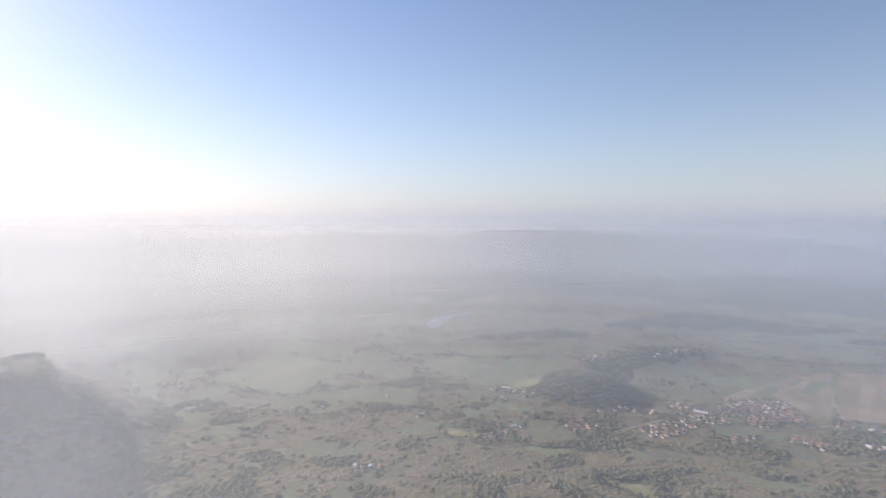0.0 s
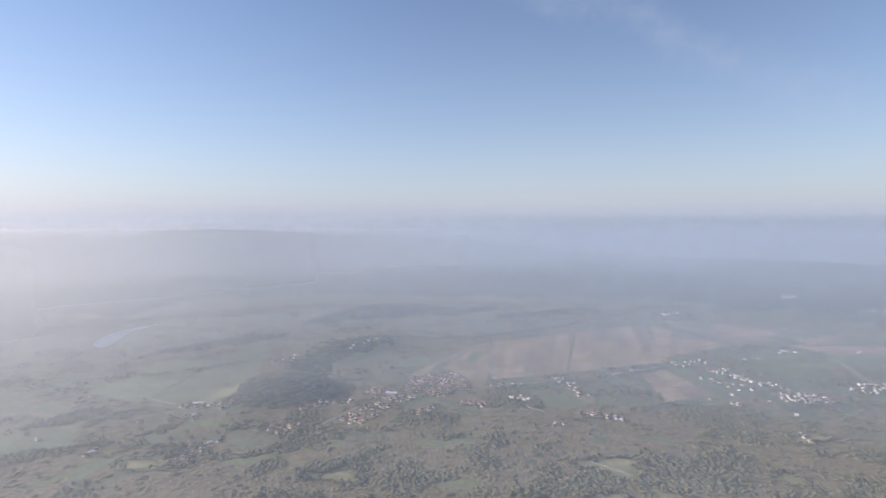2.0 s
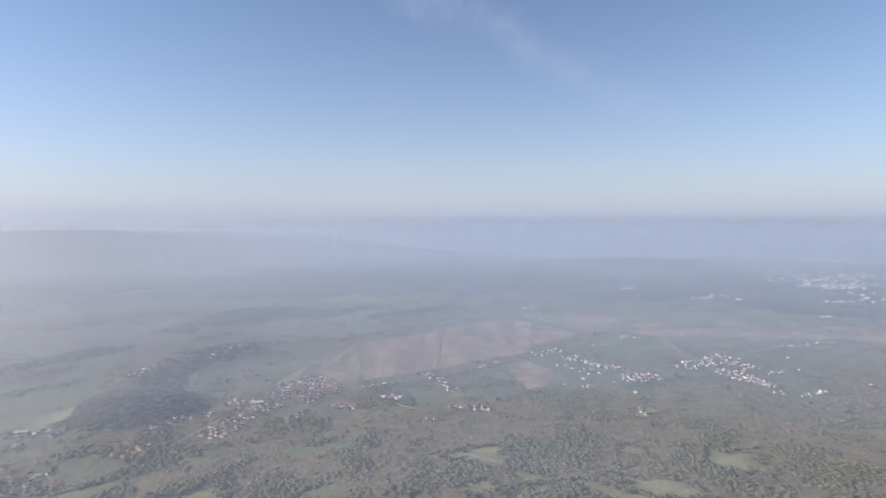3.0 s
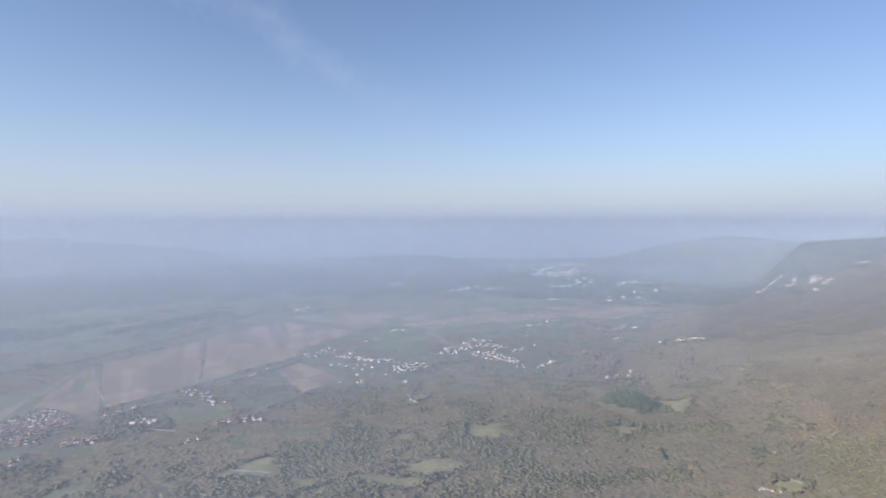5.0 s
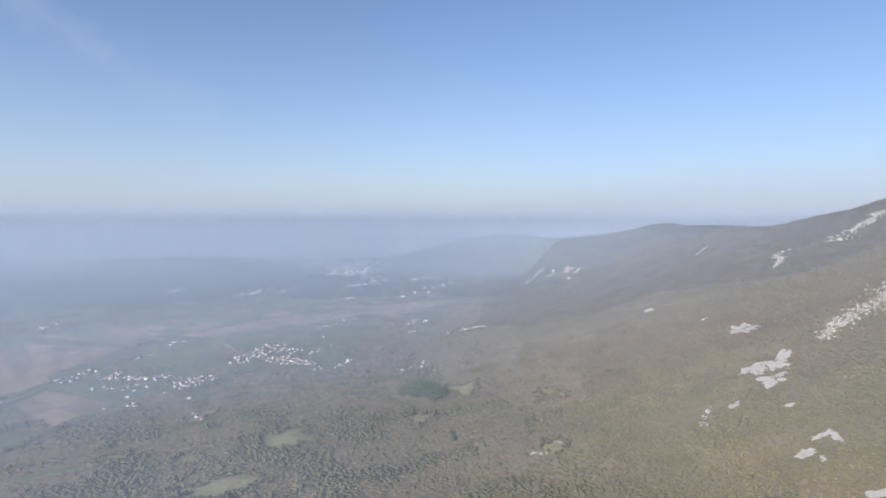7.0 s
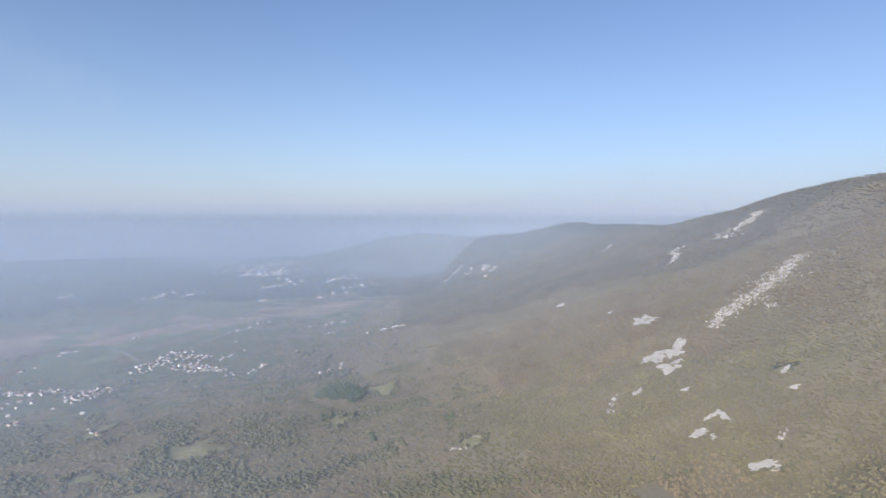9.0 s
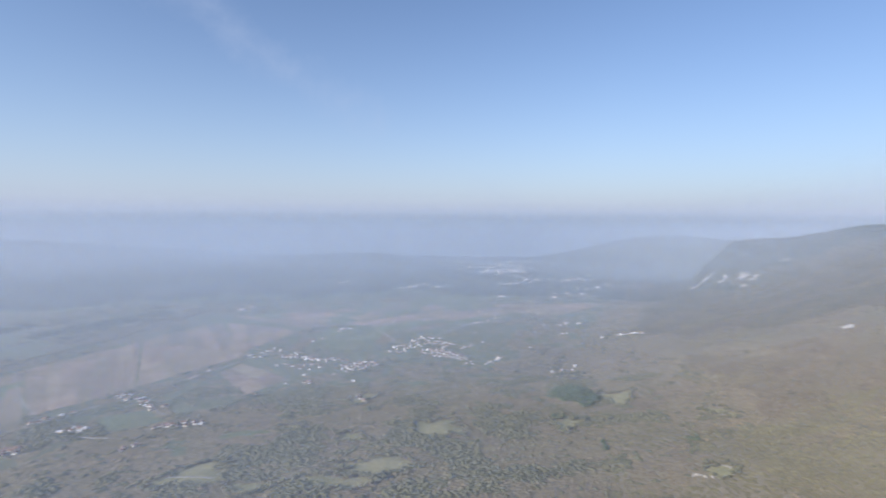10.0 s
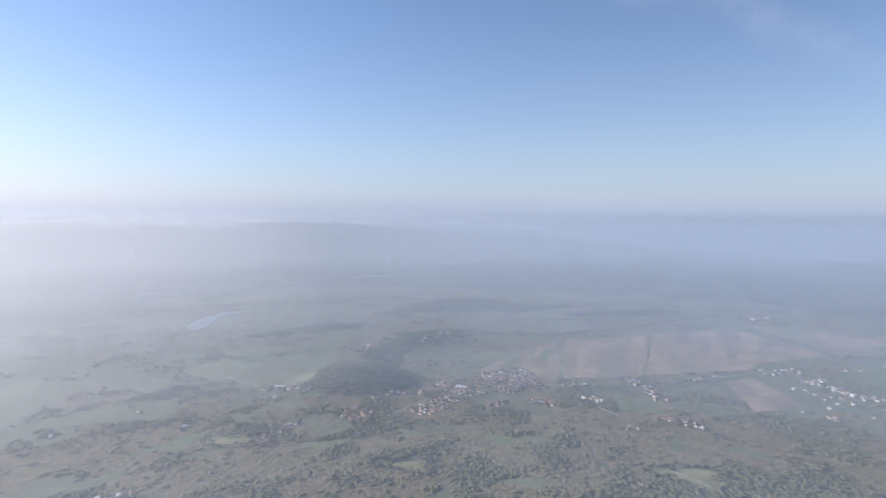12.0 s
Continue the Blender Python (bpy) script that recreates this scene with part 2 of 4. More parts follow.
def ease(a, b, v):
    """Smooth step from 0 at a to 1 at b."""
    w = np.clip((v - a) / (b - a), 0.0, 1.0)
    return w * w * (3 - 2 * w)


def crest_line(x):
    """Where the escarpment's edge runs, and how high it is there."""
    y = np.interp(x, [-5039, 471, 1152, 1631, 2716, 3871, 4980], [-1582, -1251, -1250, -1157, -1275, -1041, -918])
    z = np.interp(x, [-5039, -30, 471, 1194, 1362, 1481, 1673, 1853, 2172, 2531, 2754, 2932, 3304, 3776, 3877, 4057, 4980],
                  [640, 600, 562, 492, 460, 424, 388, 362, 361, 350, 361, 345, 290, 226, 200, 60, 20])
    return y, z


def knoll(x, y, cx, cy, height, a, b, turn):
    c, s = np.cos(np.radians(turn)), np.sin(np.radians(turn))
    u, v = (x - cx) * c + (y - cy) * s, -(x - cx) * s + (y - cy) * c
    return height * np.exp(-((u / a) ** 2 + (v / b) ** 2) ** 1.3)


def ground_z(x, y):
    """Height of the land, for arrays."""
    x, y = np.asarray(x, float), np.asarray(y, float)
    r = np.hypot(x, y) + 1e-6
    az = np.degrees(np.arctan2(-x, y))
    roll = (3.0 * np.sin(x / 310 + 1.3) * np.cos(y / 270 + 0.4) + 2.2 * np.sin(x / 121 + y / 153)
            + 1.3 * np.sin(x / 57 - y / 71 + 2.0) + 0.8 * np.sin(x / 31 + 0.7) * np.sin(y / 37))
    z = roll * (0.5 + 0.9 * ease(1700, 700, r) + 1.2 * ease(2600, 3600, r))
    z = z + 10 * (fractal(x, y, 105, 151) - 0.5) * ease(1350, 950, r) * ease(250, 450, r)
    # the escarpment
    yc, zc = crest_line(x)
    s = y - yc
    wide = np.interp(x, [0, 1700, 3700], [1270, 1230, 900])
    u = np.clip(s / wide, 0, 1)
    f = np.where(s < 0, 1 - 0.00012 * np.abs(s), (1 - u) ** 1.45)
    gully = (58 * (fractal(x + 0.35 * s, 0.4 * s, 260, 101) - 0.5) + 16 * (fractal(x, 0.7 * s, 90, 105) - 0.5)) * np.sin(np.pi * np.clip(u * 1.05, 0, 1)) ** 0.8
    z = z + zc * f + gully * np.clip(zc / 350, 0, 1) * (s > 0)
    # the bluff that ends the rim
    rim = np.tan(np.radians(np.interp(az, BLUFF_AZ, BLUFF_EL) + 0.16 * (fractal(x, y, 110, 141) - 0.5)))
    bluff = ease(-121.5, -115.5, az) * ease(-92, -97, az)
    low = bluff * ease(2350, 2800, r)
    z = np.where((400 + r * rim < z) & (low > 0), z + (400 + r * rim - z) * low, z)
    high = bluff * ease(2350, 3080, r) ** 1.4 * ease(3700, 3250, r)
    z = np.where(400 + 3080 * rim > z, z + (400 + 3080 * rim - z) * high, z)
    # wooded knolls in the valley and the spur on the sunny side
    for k in KNOLLS:
        z = z + knoll(x, y, *k)
    z = z + 160 * np.interp(az, [28, 31, 34.5, 36.2, 36.9, 37.7, 42, 75, 110], [0, 0.16, 0.6, 0.72, 0.84, 0.97, 1, 1, 0]) * ease(820, 1080, r) * ease(1490, 1190, r)
    # low hills past the plain, the wooded hills that close it, then the far ranges
    hills = ease(0.42, 0.8, fractal(x, y, 900, 121))
    z = z + 55 * hills * ease(2500, 3300, r) * ease(-60, -45, az)
    crest = 400 + 4200 * np.tan(np.radians(np.interp(az, HILL_AZ, HILL_EL))) + 26 * (fractal(x, y, 260, 117) - 0.5)
    swell = ease(3350, 4200, r + 500 * (fractal(x, y, 700, 115) - 0.5) * ease(4200, 3700, r)) ** 1.3 * ease(4600, 4280, r) * ease(-112, -106, az)
    z = np.maximum(z, z * 0.4 + (crest - z * 0.4) * swell)
    top = 400 + 4880 * np.tan(np.radians(np.interp(az, FAR_AZ, FAR_EL)))
    top = top + 12 * (fractal(x, y, 420, 111) - 0.5) + 10 * (fractal(x, y, 120, 131) - 0.5)
    z = np.maximum(z, z * 0.3 + (top - z * 0.3) * ease(4350, 4880, r) ** 1.5)
    return z


def zed(x, y):
    return float(ground_z(x, y))


def raw_mesh(name, verts, faces, material, smooth=False):
    """A mesh from arrays: verts n x 3, faces m x 3 or m x 4."""
    me = bpy.data.meshes.new(name)
    verts, faces = np.asarray(verts, np.float32), np.asarray(faces, np.int32)
    k = faces.shape[1]
    me.vertices.add(len(verts))
    me.vertices.foreach_set("co", verts.ravel())
    me.loops.add(faces.size)
    me.loops.foreach_set("vertex_index", faces.ravel())
    me.polygons.add(len(faces))
    me.polygons.foreach_set("loop_start", np.arange(0, faces.size, k, dtype=np.int32))
    me.polygons.foreach_set("loop_total", np.full(len(faces), k, np.int32))
    me.polygons.foreach_set("use_smooth", np.full(len(faces), smooth))
    me.update(calc_edges=True)
    me.materials.append(material)
    return me


def grid_faces(rows, cols, closed=False):
    i, j = np.meshgrid(np.arange(rows - 1), np.arange(cols if closed else cols - 1), indexing="ij")
    a, b = i * cols + j, i * cols + (j + 1) % cols
    return np.stack([a, b, b + cols, a + cols], -1).reshape(-1, 4)


# one sheet of land, finest where the drone looks down
radii = np.concatenate([np.linspace(0.02, 380, 15), np.geomspace(390, 5600, 230)])
turns = np.radians(np.concatenate([np.linspace(-150, 60, 480, endpoint=False), np.linspace(60, 210, 60, endpoint=False)]))
rr, tt = np.meshgrid(radii, turns, indexing="ij")
gx, gy = -np.sin(tt) * rr, np.cos(tt) * rr
land = raw_mesh("ground", np.stack([gx, gy, ground_z(gx, gy)], -1).reshape(-1, 3), grid_faces(len(radii), len(turns), True), GRASS, True)
tagged(new("ground", land), "rolling valley floor of dry autumn grass below a steep mountain", "ground", kind="structure")

TAKEN = []  # outlines where no trees grow


def inside(poly, x, y):
    """Which points lie in the outline."""
    poly, hit = np.asarray(poly, float), np.zeros(np.shape(x), bool)
    for (ax, ay), (bx, by) in zip(poly, np.roll(poly, -1, 0)):
        cross = (ay > y) != (by > y)
        hit ^= cross & (x < (bx - ax) * (y - ay) / (by - ay + 1e-9) + ax)
    return hit


def drape(name, outline_rings, material, label, category, lift=0.2, kind="", group=""):
    """A thin sheet laid over the land: rings of points from its middle to its rim, then a skirt down into the ground."""
    rings = np.asarray(outline_rings)
    z = ground_z(rings[..., 0], rings[..., 1]) + lift
    z[-1] -= lift + 0.3
    verts = np.concatenate([rings, z[..., None]], -1).reshape(-1, 3)
    ob = new(name, raw_mesh(name, verts, grid_faces(rings.shape[0], rings.shape[1], True), material))
    return tagged(ob, label, category, group, kind)


def blob_outline(cx, cy, a, b, turn, rough, seed, n=44):
    rng = np.random.RandomState(seed)
    ang = np.linspace(0, 2 * np.pi, n, endpoint=False)
    rad = np.ones(n)
    for k in range(2, 12):
        rad += rough * rng.normal() / k ** 0.75 * np.cos(k * ang + rng.rand() * 7)
    rad = np.clip(rad, 0.3, 1.7)
    u, v = a * rad * np.cos(ang), b * rad * np.sin(ang)
    c, s = math.cos(radians(turn)), math.sin(radians(turn))
    return np.stack([cx + u * c - v * s, cy + u * s + v * c], -1)


def rings_of(outline, steps=7):
    mid = outline.mean(0)
    shares = np.concatenate([np.linspace(0.02, 1.0, steps), [1.003]])
    return np.stack([mid + (outline - mid) * k for k in shares])


def meadow(cx, cy, a, b, turn, seed, label="sunlit grassy clearing among autumn trees", material=MEADOW):
    edge = blob_outline(cx, cy, a, b, turn, 0.36, seed, 64)
    TAKEN.append(edge)
    return drape("meadow", rings_of(edge), material, label, "meadow")


def side_points(p, q, n, wobble, rng):
    k = np.linspace(0, 1, n, endpoint=False)[:, None]
    line = np.asarray(p) * (1 - k) + np.asarray(q) * k
    line[1:] += rng.normal(0, wobble, (n - 1, 2))
    return line


def parcels(corners, across, along, materials, label, category, group, seed, gap=0.8):
    """Splits a four-cornered stretch of land into narrow strips, each a field of its own."""
    rng = np.random.RandomState(seed)
    A, B, C, D = [np.array(c, float) for c in corners]
    spot = lambda u, v: A * (1 - u) * (1 - v) + B * u * (1 - v) + C * u * v + D * (1 - u) * v
    cuts = np.cumsum(0.55 + rng.rand(across))
    us = np.concatenate([[0], cuts / cuts[-1]])
    for i in range(across):
        cuts = np.cumsum(0.6 + rng.rand(along))
        vs = np.concatenate([[0], cuts / cuts[-1]])
        for j in range(along):
            c = [spot(us[i], vs[j]), spot(us[i + 1], vs[j]), spot(us[i + 1], vs[j + 1]), spot(us[i], vs[j + 1])]
            mid = sum(c) / 4
            c = [p + (mid - p) / np.linalg.norm(mid - p) * gap for p in c]
            edge = np.concatenate([side_points(c[k], c[(k + 1) % 4], 9, 0.7, rng) for k in range(4)])
            pick = rng.randint(len(materials))
            TAKEN.append(edge)
            drape("field", rings_of(edge, 5), materials[pick][0], materials[pick][1], category, group=group)


V = (VINE, "brown autumn vineyard parcel on the valley plain")
P = (STUBBLE, "pale bare ploughed field on the valley plain")
C = (CROP, "green crop field on the valley plain")
VINES = "vineyard parcels"
parcels([(609, 1165), (757, 1029), (1004, 1353), (870, 1339)], 6, 4, [V, V, C, V, P], "", "field", VINES, 3)
parcels([(767, 1030), (965, 977), (1327, 1311), (1010, 1356)], 8, 3, [V, V, V, V, P], "", "field", VINES, 4)
parcels([(974, 974), (1282, 912), (1650, 1273), (1347, 1320)], 9, 3, [V, V, V, V, V, P], "", "field", VINES, 5)
parcels([(1290, 938), (1421, 936), (1607, 922), (1655, 1250)], 5, 3, [V, V, P], "", "field", VINES, 6)
parcels([(1640, 905), (1937, 741), (2117, 871), (1763, 1306)], 6, 3, [V, P, V, C], "", "field", VINES, 7)
parcels([(1115, 868), (1213, 874), (1118, 674), (990, 707)], 2, 2, [P, V], "", "field", "ploughed fields", 8)
parcels([(1373, 786), (1401, 600), (1780, 664), (1665, 852)], 4, 2, [C], "", "field", "crop fields", 9)
parcels([(753, 824), (829, 764), (868, 843), (804, 909)], 2, 1, [C], "", "field", "crop fields", 10)
parcels([(37, 1268), (215, 1210), (433, 1745), (236, 1590)], 2, 4, [C, C, P], "", "field", "crop fields", 11)
parcels([(-63, 1432), (30, 1285), (220, 1591), (103, 1657)], 2, 2, [C], "", "field", "crop fields", 12)
parcels([(630, 1243), (728, 1222), (756, 1320), (653, 1306)], 2, 2, [V, C], "", "field", VINES, 13)
parcels([(1762, 840), (1724, 545), (2148, 278), (2346, 402)], 5, 3, [V, V, C, P], "", "field", "far fields", 15)
parcels([(2150, 275), (2154, 85), (2514, -111), (2340, 395)], 3, 3, [V, V, P], "", "field", "far fields", 16)
parcels([(2140, 870), (1950, 740), (2330, 430), (2600, 600)], 4, 3, [V, C, V, C], "", "field", "far fields", 17)
parcels([(-600, 1300), (-350, 1180), (-260, 1420), (-480, 1560)], 3, 2, [C], "", "field", "crop fields", 18)
parcels([(-200, 1150), (-80, 1120), (-60, 1230), (-190, 1260)], 2, 1, [C], "", "field", "crop fields", 19)

CLEARINGS = [(938, 259, 46, 40, -72, 21), (664, 566, 46, 36, -52, 22), (764, 308, 54, 30, -68, 23), (700, 345, 44, 20, -65, 24), (578, 497, 33, 17, -36, 25),
             (279, 771, 41, 20, -37, 26), (42, 968, 46, 25, -37, 27), (1192, -72, 38, 30, -118, 28), (1030, 25, 24, 32, -102, 29), (1044, -241, 34, 9, -133, 30),
             (818, -195, 20, 15, -127, 31), (859, 393, 27, 15, -96, 32), (654, 462, 31, 13, -75, 33), (870, 523, 21, 12, -71, 34), (1047, 456, 31, 18, -40, 35)]
for row in CLEARINGS:
    meadow(*row)
CLEARINGS_B = [(-180, 900, 60, 20, 10, 43), (-60, 1000, 50, 24, 20, 44), (-400, 1010, 60, 22, 30, 45), (180, 900, 45, 14, -10, 46),
               (480, 790, 50, 15, -30, 47), (330, 880, 42, 14, -20, 48), (-250, 1200, 80, 30, 10, 49), (430, 640, 40, 14, -40, 50),
               (160, 1090, 44, 16, -30, 51), (820, 590, 40, 13, -55, 52), (1180, 380, 44, 14, -70, 53), (1290, 230, 46, 14, -80, 54)]
for row in CLEARINGS_B:
    meadow(*row, "dull grassy clearing between the woods", CROP)

# the crescent lake
bow = np.array([(-46, 1935), (-34, 2035), (0, 2125), (40, 2180), (80, 2215), (125, 2250)], float)
spots = np.linspace(0, 5, 40)
line = np.stack([np.interp(spots, range(6), bow[:, 0]), np.interp(spots, range(6), bow[:, 1])], -1)
for _ in range(6):
    line[1:-1] = (line[:-2] + line[1:-1] * 2 + line[2:]) / 4
normal = np.stack([-np.gradient(line[:, 1]), np.gradient(line[:, 0])], -1)
normal /= np.linalg.norm(normal, axis=1)[:, None]
half = np.interp(spots, [0, 0.6, 2, 4, 5], [12, 34, 31, 20, 7])[:, None]
shore = np.concatenate([line + normal * half, (line - normal * half)[::-1]])
TAKEN.append(shore)
level = float(ground_z(shore[:, 0], shore[:, 1]).max()) + 0.6
banks = np.stack([line + normal * half, line, line - normal * half])
lake_z = np.full((3, 40, 1), level)
lake = raw_mesh("lake", np.concatenate([banks, lake_z], -1).reshape(-1, 3), grid_faces(3, 40), water)
tagged(new("lake", lake), "still crescent lake shining pale under the haze", "lake", kind="structure")


def road(points, width, label="pale country road across the valley"):
    pts = np.array(points, float)
    far = np.concatenate([[0], np.cumsum(np.linalg.norm(np.diff(pts, axis=0), axis=1))])
    n = max(8, int(far[-1] / 12))
    at = np.linspace(0, far[-1], n)
    mid = np.stack([np.interp(at, far, pts[:, 0]), np.interp(at, far, pts[:, 1])], -1)
    for _ in range(3):
        mid[1:-1] = (mid[:-2] + 2 * mid[1:-1] + mid[2:]) / 4
    side = np.stack([-np.gradient(mid[:, 1]), np.gradient(mid[:, 0])], -1)
    side /= np.linalg.norm(side, axis=1)[:, None]
    rows = np.stack([mid + side * k * width for k in (-0.55, -0.5, 0, 0.5, 0.55)])
    z = ground_z(rows[..., 0], rows[..., 1]) + np.array([-0.5, 0.6, 0.65, 0.6, -0.5])[:, None]
    me = raw_mesh("road", np.concatenate([rows, z[..., None]], -1).reshape(-1, 3), grid_faces(5, n), GRAVEL)
    TAKEN.append(np.concatenate([mid + side * width * 0.8, (mid - side * width * 0.8)[::-1]]))
    return tagged(new("road", me), label, "road", kind="structure")


road([(314, 979), (409, 1027), (512, 1089), (661, 1018), (733, 996), (920, 931), (1116, 897), (1269, 889), (1335, 833), (1305, 715), (1291, 605), (1279, 522)], 3.6)
road([(1668, 643), (1609, 613), (1551, 545), (1434, 419), (1413, 325)], 4.2)
road([(1998, 289), (1876, 402), (1664, 468), (1563, 475)], 3.6)
road([(723, 888), (725, 844), (737, 804)], 4.2)
road([(879, 853), (865, 818), (845, 769)], 4.2)
road([(989, 1364), (857, 1172), (758, 992)], 3.0)
road([(650, 601), (660, 571), (664, 530)], 4.0, "pale gravel track across a forest clearing")
road([(109, 1010), (153, 1000)], 5.5, "short pale farm yard beside a barn")
road([(1756, 721), (1683, 671), (1623, 605), (1538, 556)], 4.2)
road([(37, 1354), (79, 1279), (114, 1246)], 3.4)
road([(835, -200), (820, -213)], 2.6, "pale gravel track across a forest clearing")

# ---- houses ----


def part(name, bm, material, parent, label=""):
    """Links a bmesh as one mesh object under a thing or a part."""
    me = bpy.data.meshes.new(name)
    bm.to_mesh(me)
    bm.free()
    me.materials.append(material)
    ob = new(name, me)
    ob.parent = parent
    if label:
        ob["label"] = label
    return ob


def bm_of(verts, faces):
    bm = bmesh.new()
    vs = [bm.verts.new(v) for v in verts]
    for f in faces:
        bm.faces.new([vs[i] for i in f])
    bmesh.ops.recalc_face_normals(bm, faces=bm.faces)
    return bm


def box(bm, x0, y0, z0, x1, y1, z1):
    v = [bm.verts.new(p) for p in ((x0, y0, z0), (x1, y0, z0), (x1, y1, z0), (x0, y1, z0), (x0, y0, z1), (x1, y0, z1), (x1, y1, z1), (x0, y1, z1))]
    for f in ((3, 2, 1, 0), (4, 5, 6, 7), (0, 1, 5, 4), (1, 2, 6, 5), (2, 3, 7, 6), (3, 0, 4, 7)):
        bm.faces.new([v[i] for i in f])


def house(length, width, eaves, rise, walls, tiles, label, name="house", category="house"):
    """A gabled house: walls with pointed ends, two roof slabs, a chimney and windows."""
    root = tagged(new(name), label, category, "village houses" if name == "house" else "")
    a, b = length / 2, width / 2
    verts = [(-a, -b, -2), (a, -b, -2), (a, b, -2), (-a, b, -2), (-a, -b, eaves), (a, -b, eaves), (a, b, eaves), (-a, b, eaves),
             (-a, 0, eaves + rise), (a, 0, eaves + rise)]
    faces = [(0, 1, 5, 4), (2, 3, 7, 6), (1, 2, 6, 9, 5), (3, 0, 4, 8, 7), (4, 5, 9, 8), (6, 7, 8, 9), (3, 2, 1, 0)]
    wall = part("wall", bm_of(verts, faces), walls, root)
    over, thick, drop = 0.4, 0.25, 0.4 * rise / b
    for side in (-1, 1):
        bm = bmesh.new()
        lower = [(-a - over, side * (b + over), eaves - drop + 0.05), (a + over, side * (b + over), eaves - drop + 0.05),
                 (a + over, 0, eaves + rise + 0.05), (-a - over, 0, eaves + rise + 0.05)]
        vs = [bm.verts.new(p) for p in lower] + [bm.verts.new((x, y, z + thick)) for x, y, z in lower]
        for f in ((0, 1, 2, 3), (7, 6, 5, 4), (0, 4, 5, 1), (1, 5, 6, 2), (2, 6, 7, 3), (3, 7, 4, 0)):
            bm.faces.new([vs[i] for i in f])
        bmesh.ops.recalc_face_normals(bm, faces=bm.faces)
        part("roof", bm, tiles, root)
    bm = bmesh.new()
    box(bm, a * 0.35, b * 0.25, eaves + rise * 0.4, a * 0.35 + 0.9, b * 0.25 + 0.9, eaves + rise + 1.2)
    part("chimney", bm, walls, root)
    return root


KINDS = [(8.6, 6.4, 3.1, 1.5, PLASTER, TILE, "white plastered village house with a red tile roof"),
         (6.8, 5.8, 2.9, 1.4, PLASTER, TILE, "small white village house with a red tile roof"),
         (10, 6.2, 2.8, 1.6, CREAM, TILE, "long cream farmhouse with a red tile roof"),
         (7, 6, 3.0, 1.1, PLASTER, SHEET, "white house with a pale sheet roof"),
         (11, 6, 2.6, 1.3, CREAM, SHEET, "cream barn with a pale sheet roof"),
         (7.6, 6, 2.9, 1.6, CREAM, TILE, "cream plastered village house with a red tile roof")]
MADE = {}
HOUSES = []
FAR_HOUSES = []
PLACED = []


def put_house(kind, x, y, turn):
    PLACED.append((math.hypot(x, y), kind, x, y, turn))
    HOUSES.append((x, y))


# rows of houses: from, to, half-width, houses
STREETS = [(1263, 880, 1370, 855, 22, 13), (1292, 806, 1305, 723, 12, 12), (1293, 740, 1282, 657, 10, 10), (1297, 673, 1306, 612, 14, 8), (1213, 764, 1220, 646, 22, 9),
           (1223, 589, 1314, 536, 26, 20), (1094, 622, 1110, 612, 6, 3), (1463, 815, 1528, 799, 6, 4), (1632, 793, 1696, 788, 18, 6), (1820, 680, 1858, 677, 8, 2),
           (1426, 523, 1643, 473, 34, 32), (1478, 436, 1439, 325, 14, 28), (1593, 446, 1560, 387, 14, 10), (1525, 348, 1572, 325, 8, 5)]
STREETS_B = [(572, 1101, 699, 1038, 34, 52), (485, 1117, 539, 1021, 24, 26), (371, 966, 481, 1024, 26, 28), (625, 941, 658, 900, 14, 12), (513, 936, 570, 962, 8, 6),
             (402, 1075, 431, 1080, 8, 4), (922, 970, 881, 830, 14, 15), (798, 760, 841, 688, 9, 12), (707, 747, 731, 730, 6, 3), (740, 906, 746, 874, 12, 6),
             (733, 996, 814, 966, 6, 5), (1049, 901, 1127, 896, 4, 3)]
STREETS_C = [(113, 1242, 192, 1167, 16, 18), (79, 1163, 135, 1150, 14, 6), (229, 993, 290, 1005, 12, 10), (317, 1080, 389, 1092, 10, 8), (68, 942, 112, 997, 14, 13),
             (350, 1482, 418, 1464, 26, 8), (555, 1435, 723, 1522, 10, 9), (236, 1011, 272, 1045, 10, 5), (-148, 833, -104, 844, 10, 6), (-56, 1064, -38, 1075, 6, 3),
             (-243, 1328, -210, 1351, 10, 3)]
STREETS_D = [(1880, 392, 2045, 294, 8, 10), (2144, 425, 2051, 334, 8, 6), (1935, 129, 2035, -7, 22, 9), (1797, 78, 1836, 33, 8, 4), (1767, -109, 1786, -186, 9, 11),
             (1360, 298, 1405, 236, 8, 5), (1432, 228, 1468, 200, 8, 3), (1350, 66, 1437, 7, 10, 5), (1713, -39, 1742, -57, 6, 2)]
STREETS_E = [(610, 1120, 720, 1105, 30, 60), (640, 1060, 705, 1050, 34, 40), (590, 1040, 625, 1000, 16, 14), (1440, 500, 1590, 500, 30, 7), (1440, 420, 1570, 440, 32, 12),
             (1425, 400, 1415, 310, 10, 14), (1225, 560, 1300, 570, 30, 12), (1290, 800, 1330, 760, 26, 6)]
STREETS = STREETS + STREETS_B + STREETS_C + STREETS_D + STREETS_E
rng = np.random.RandomState(11)
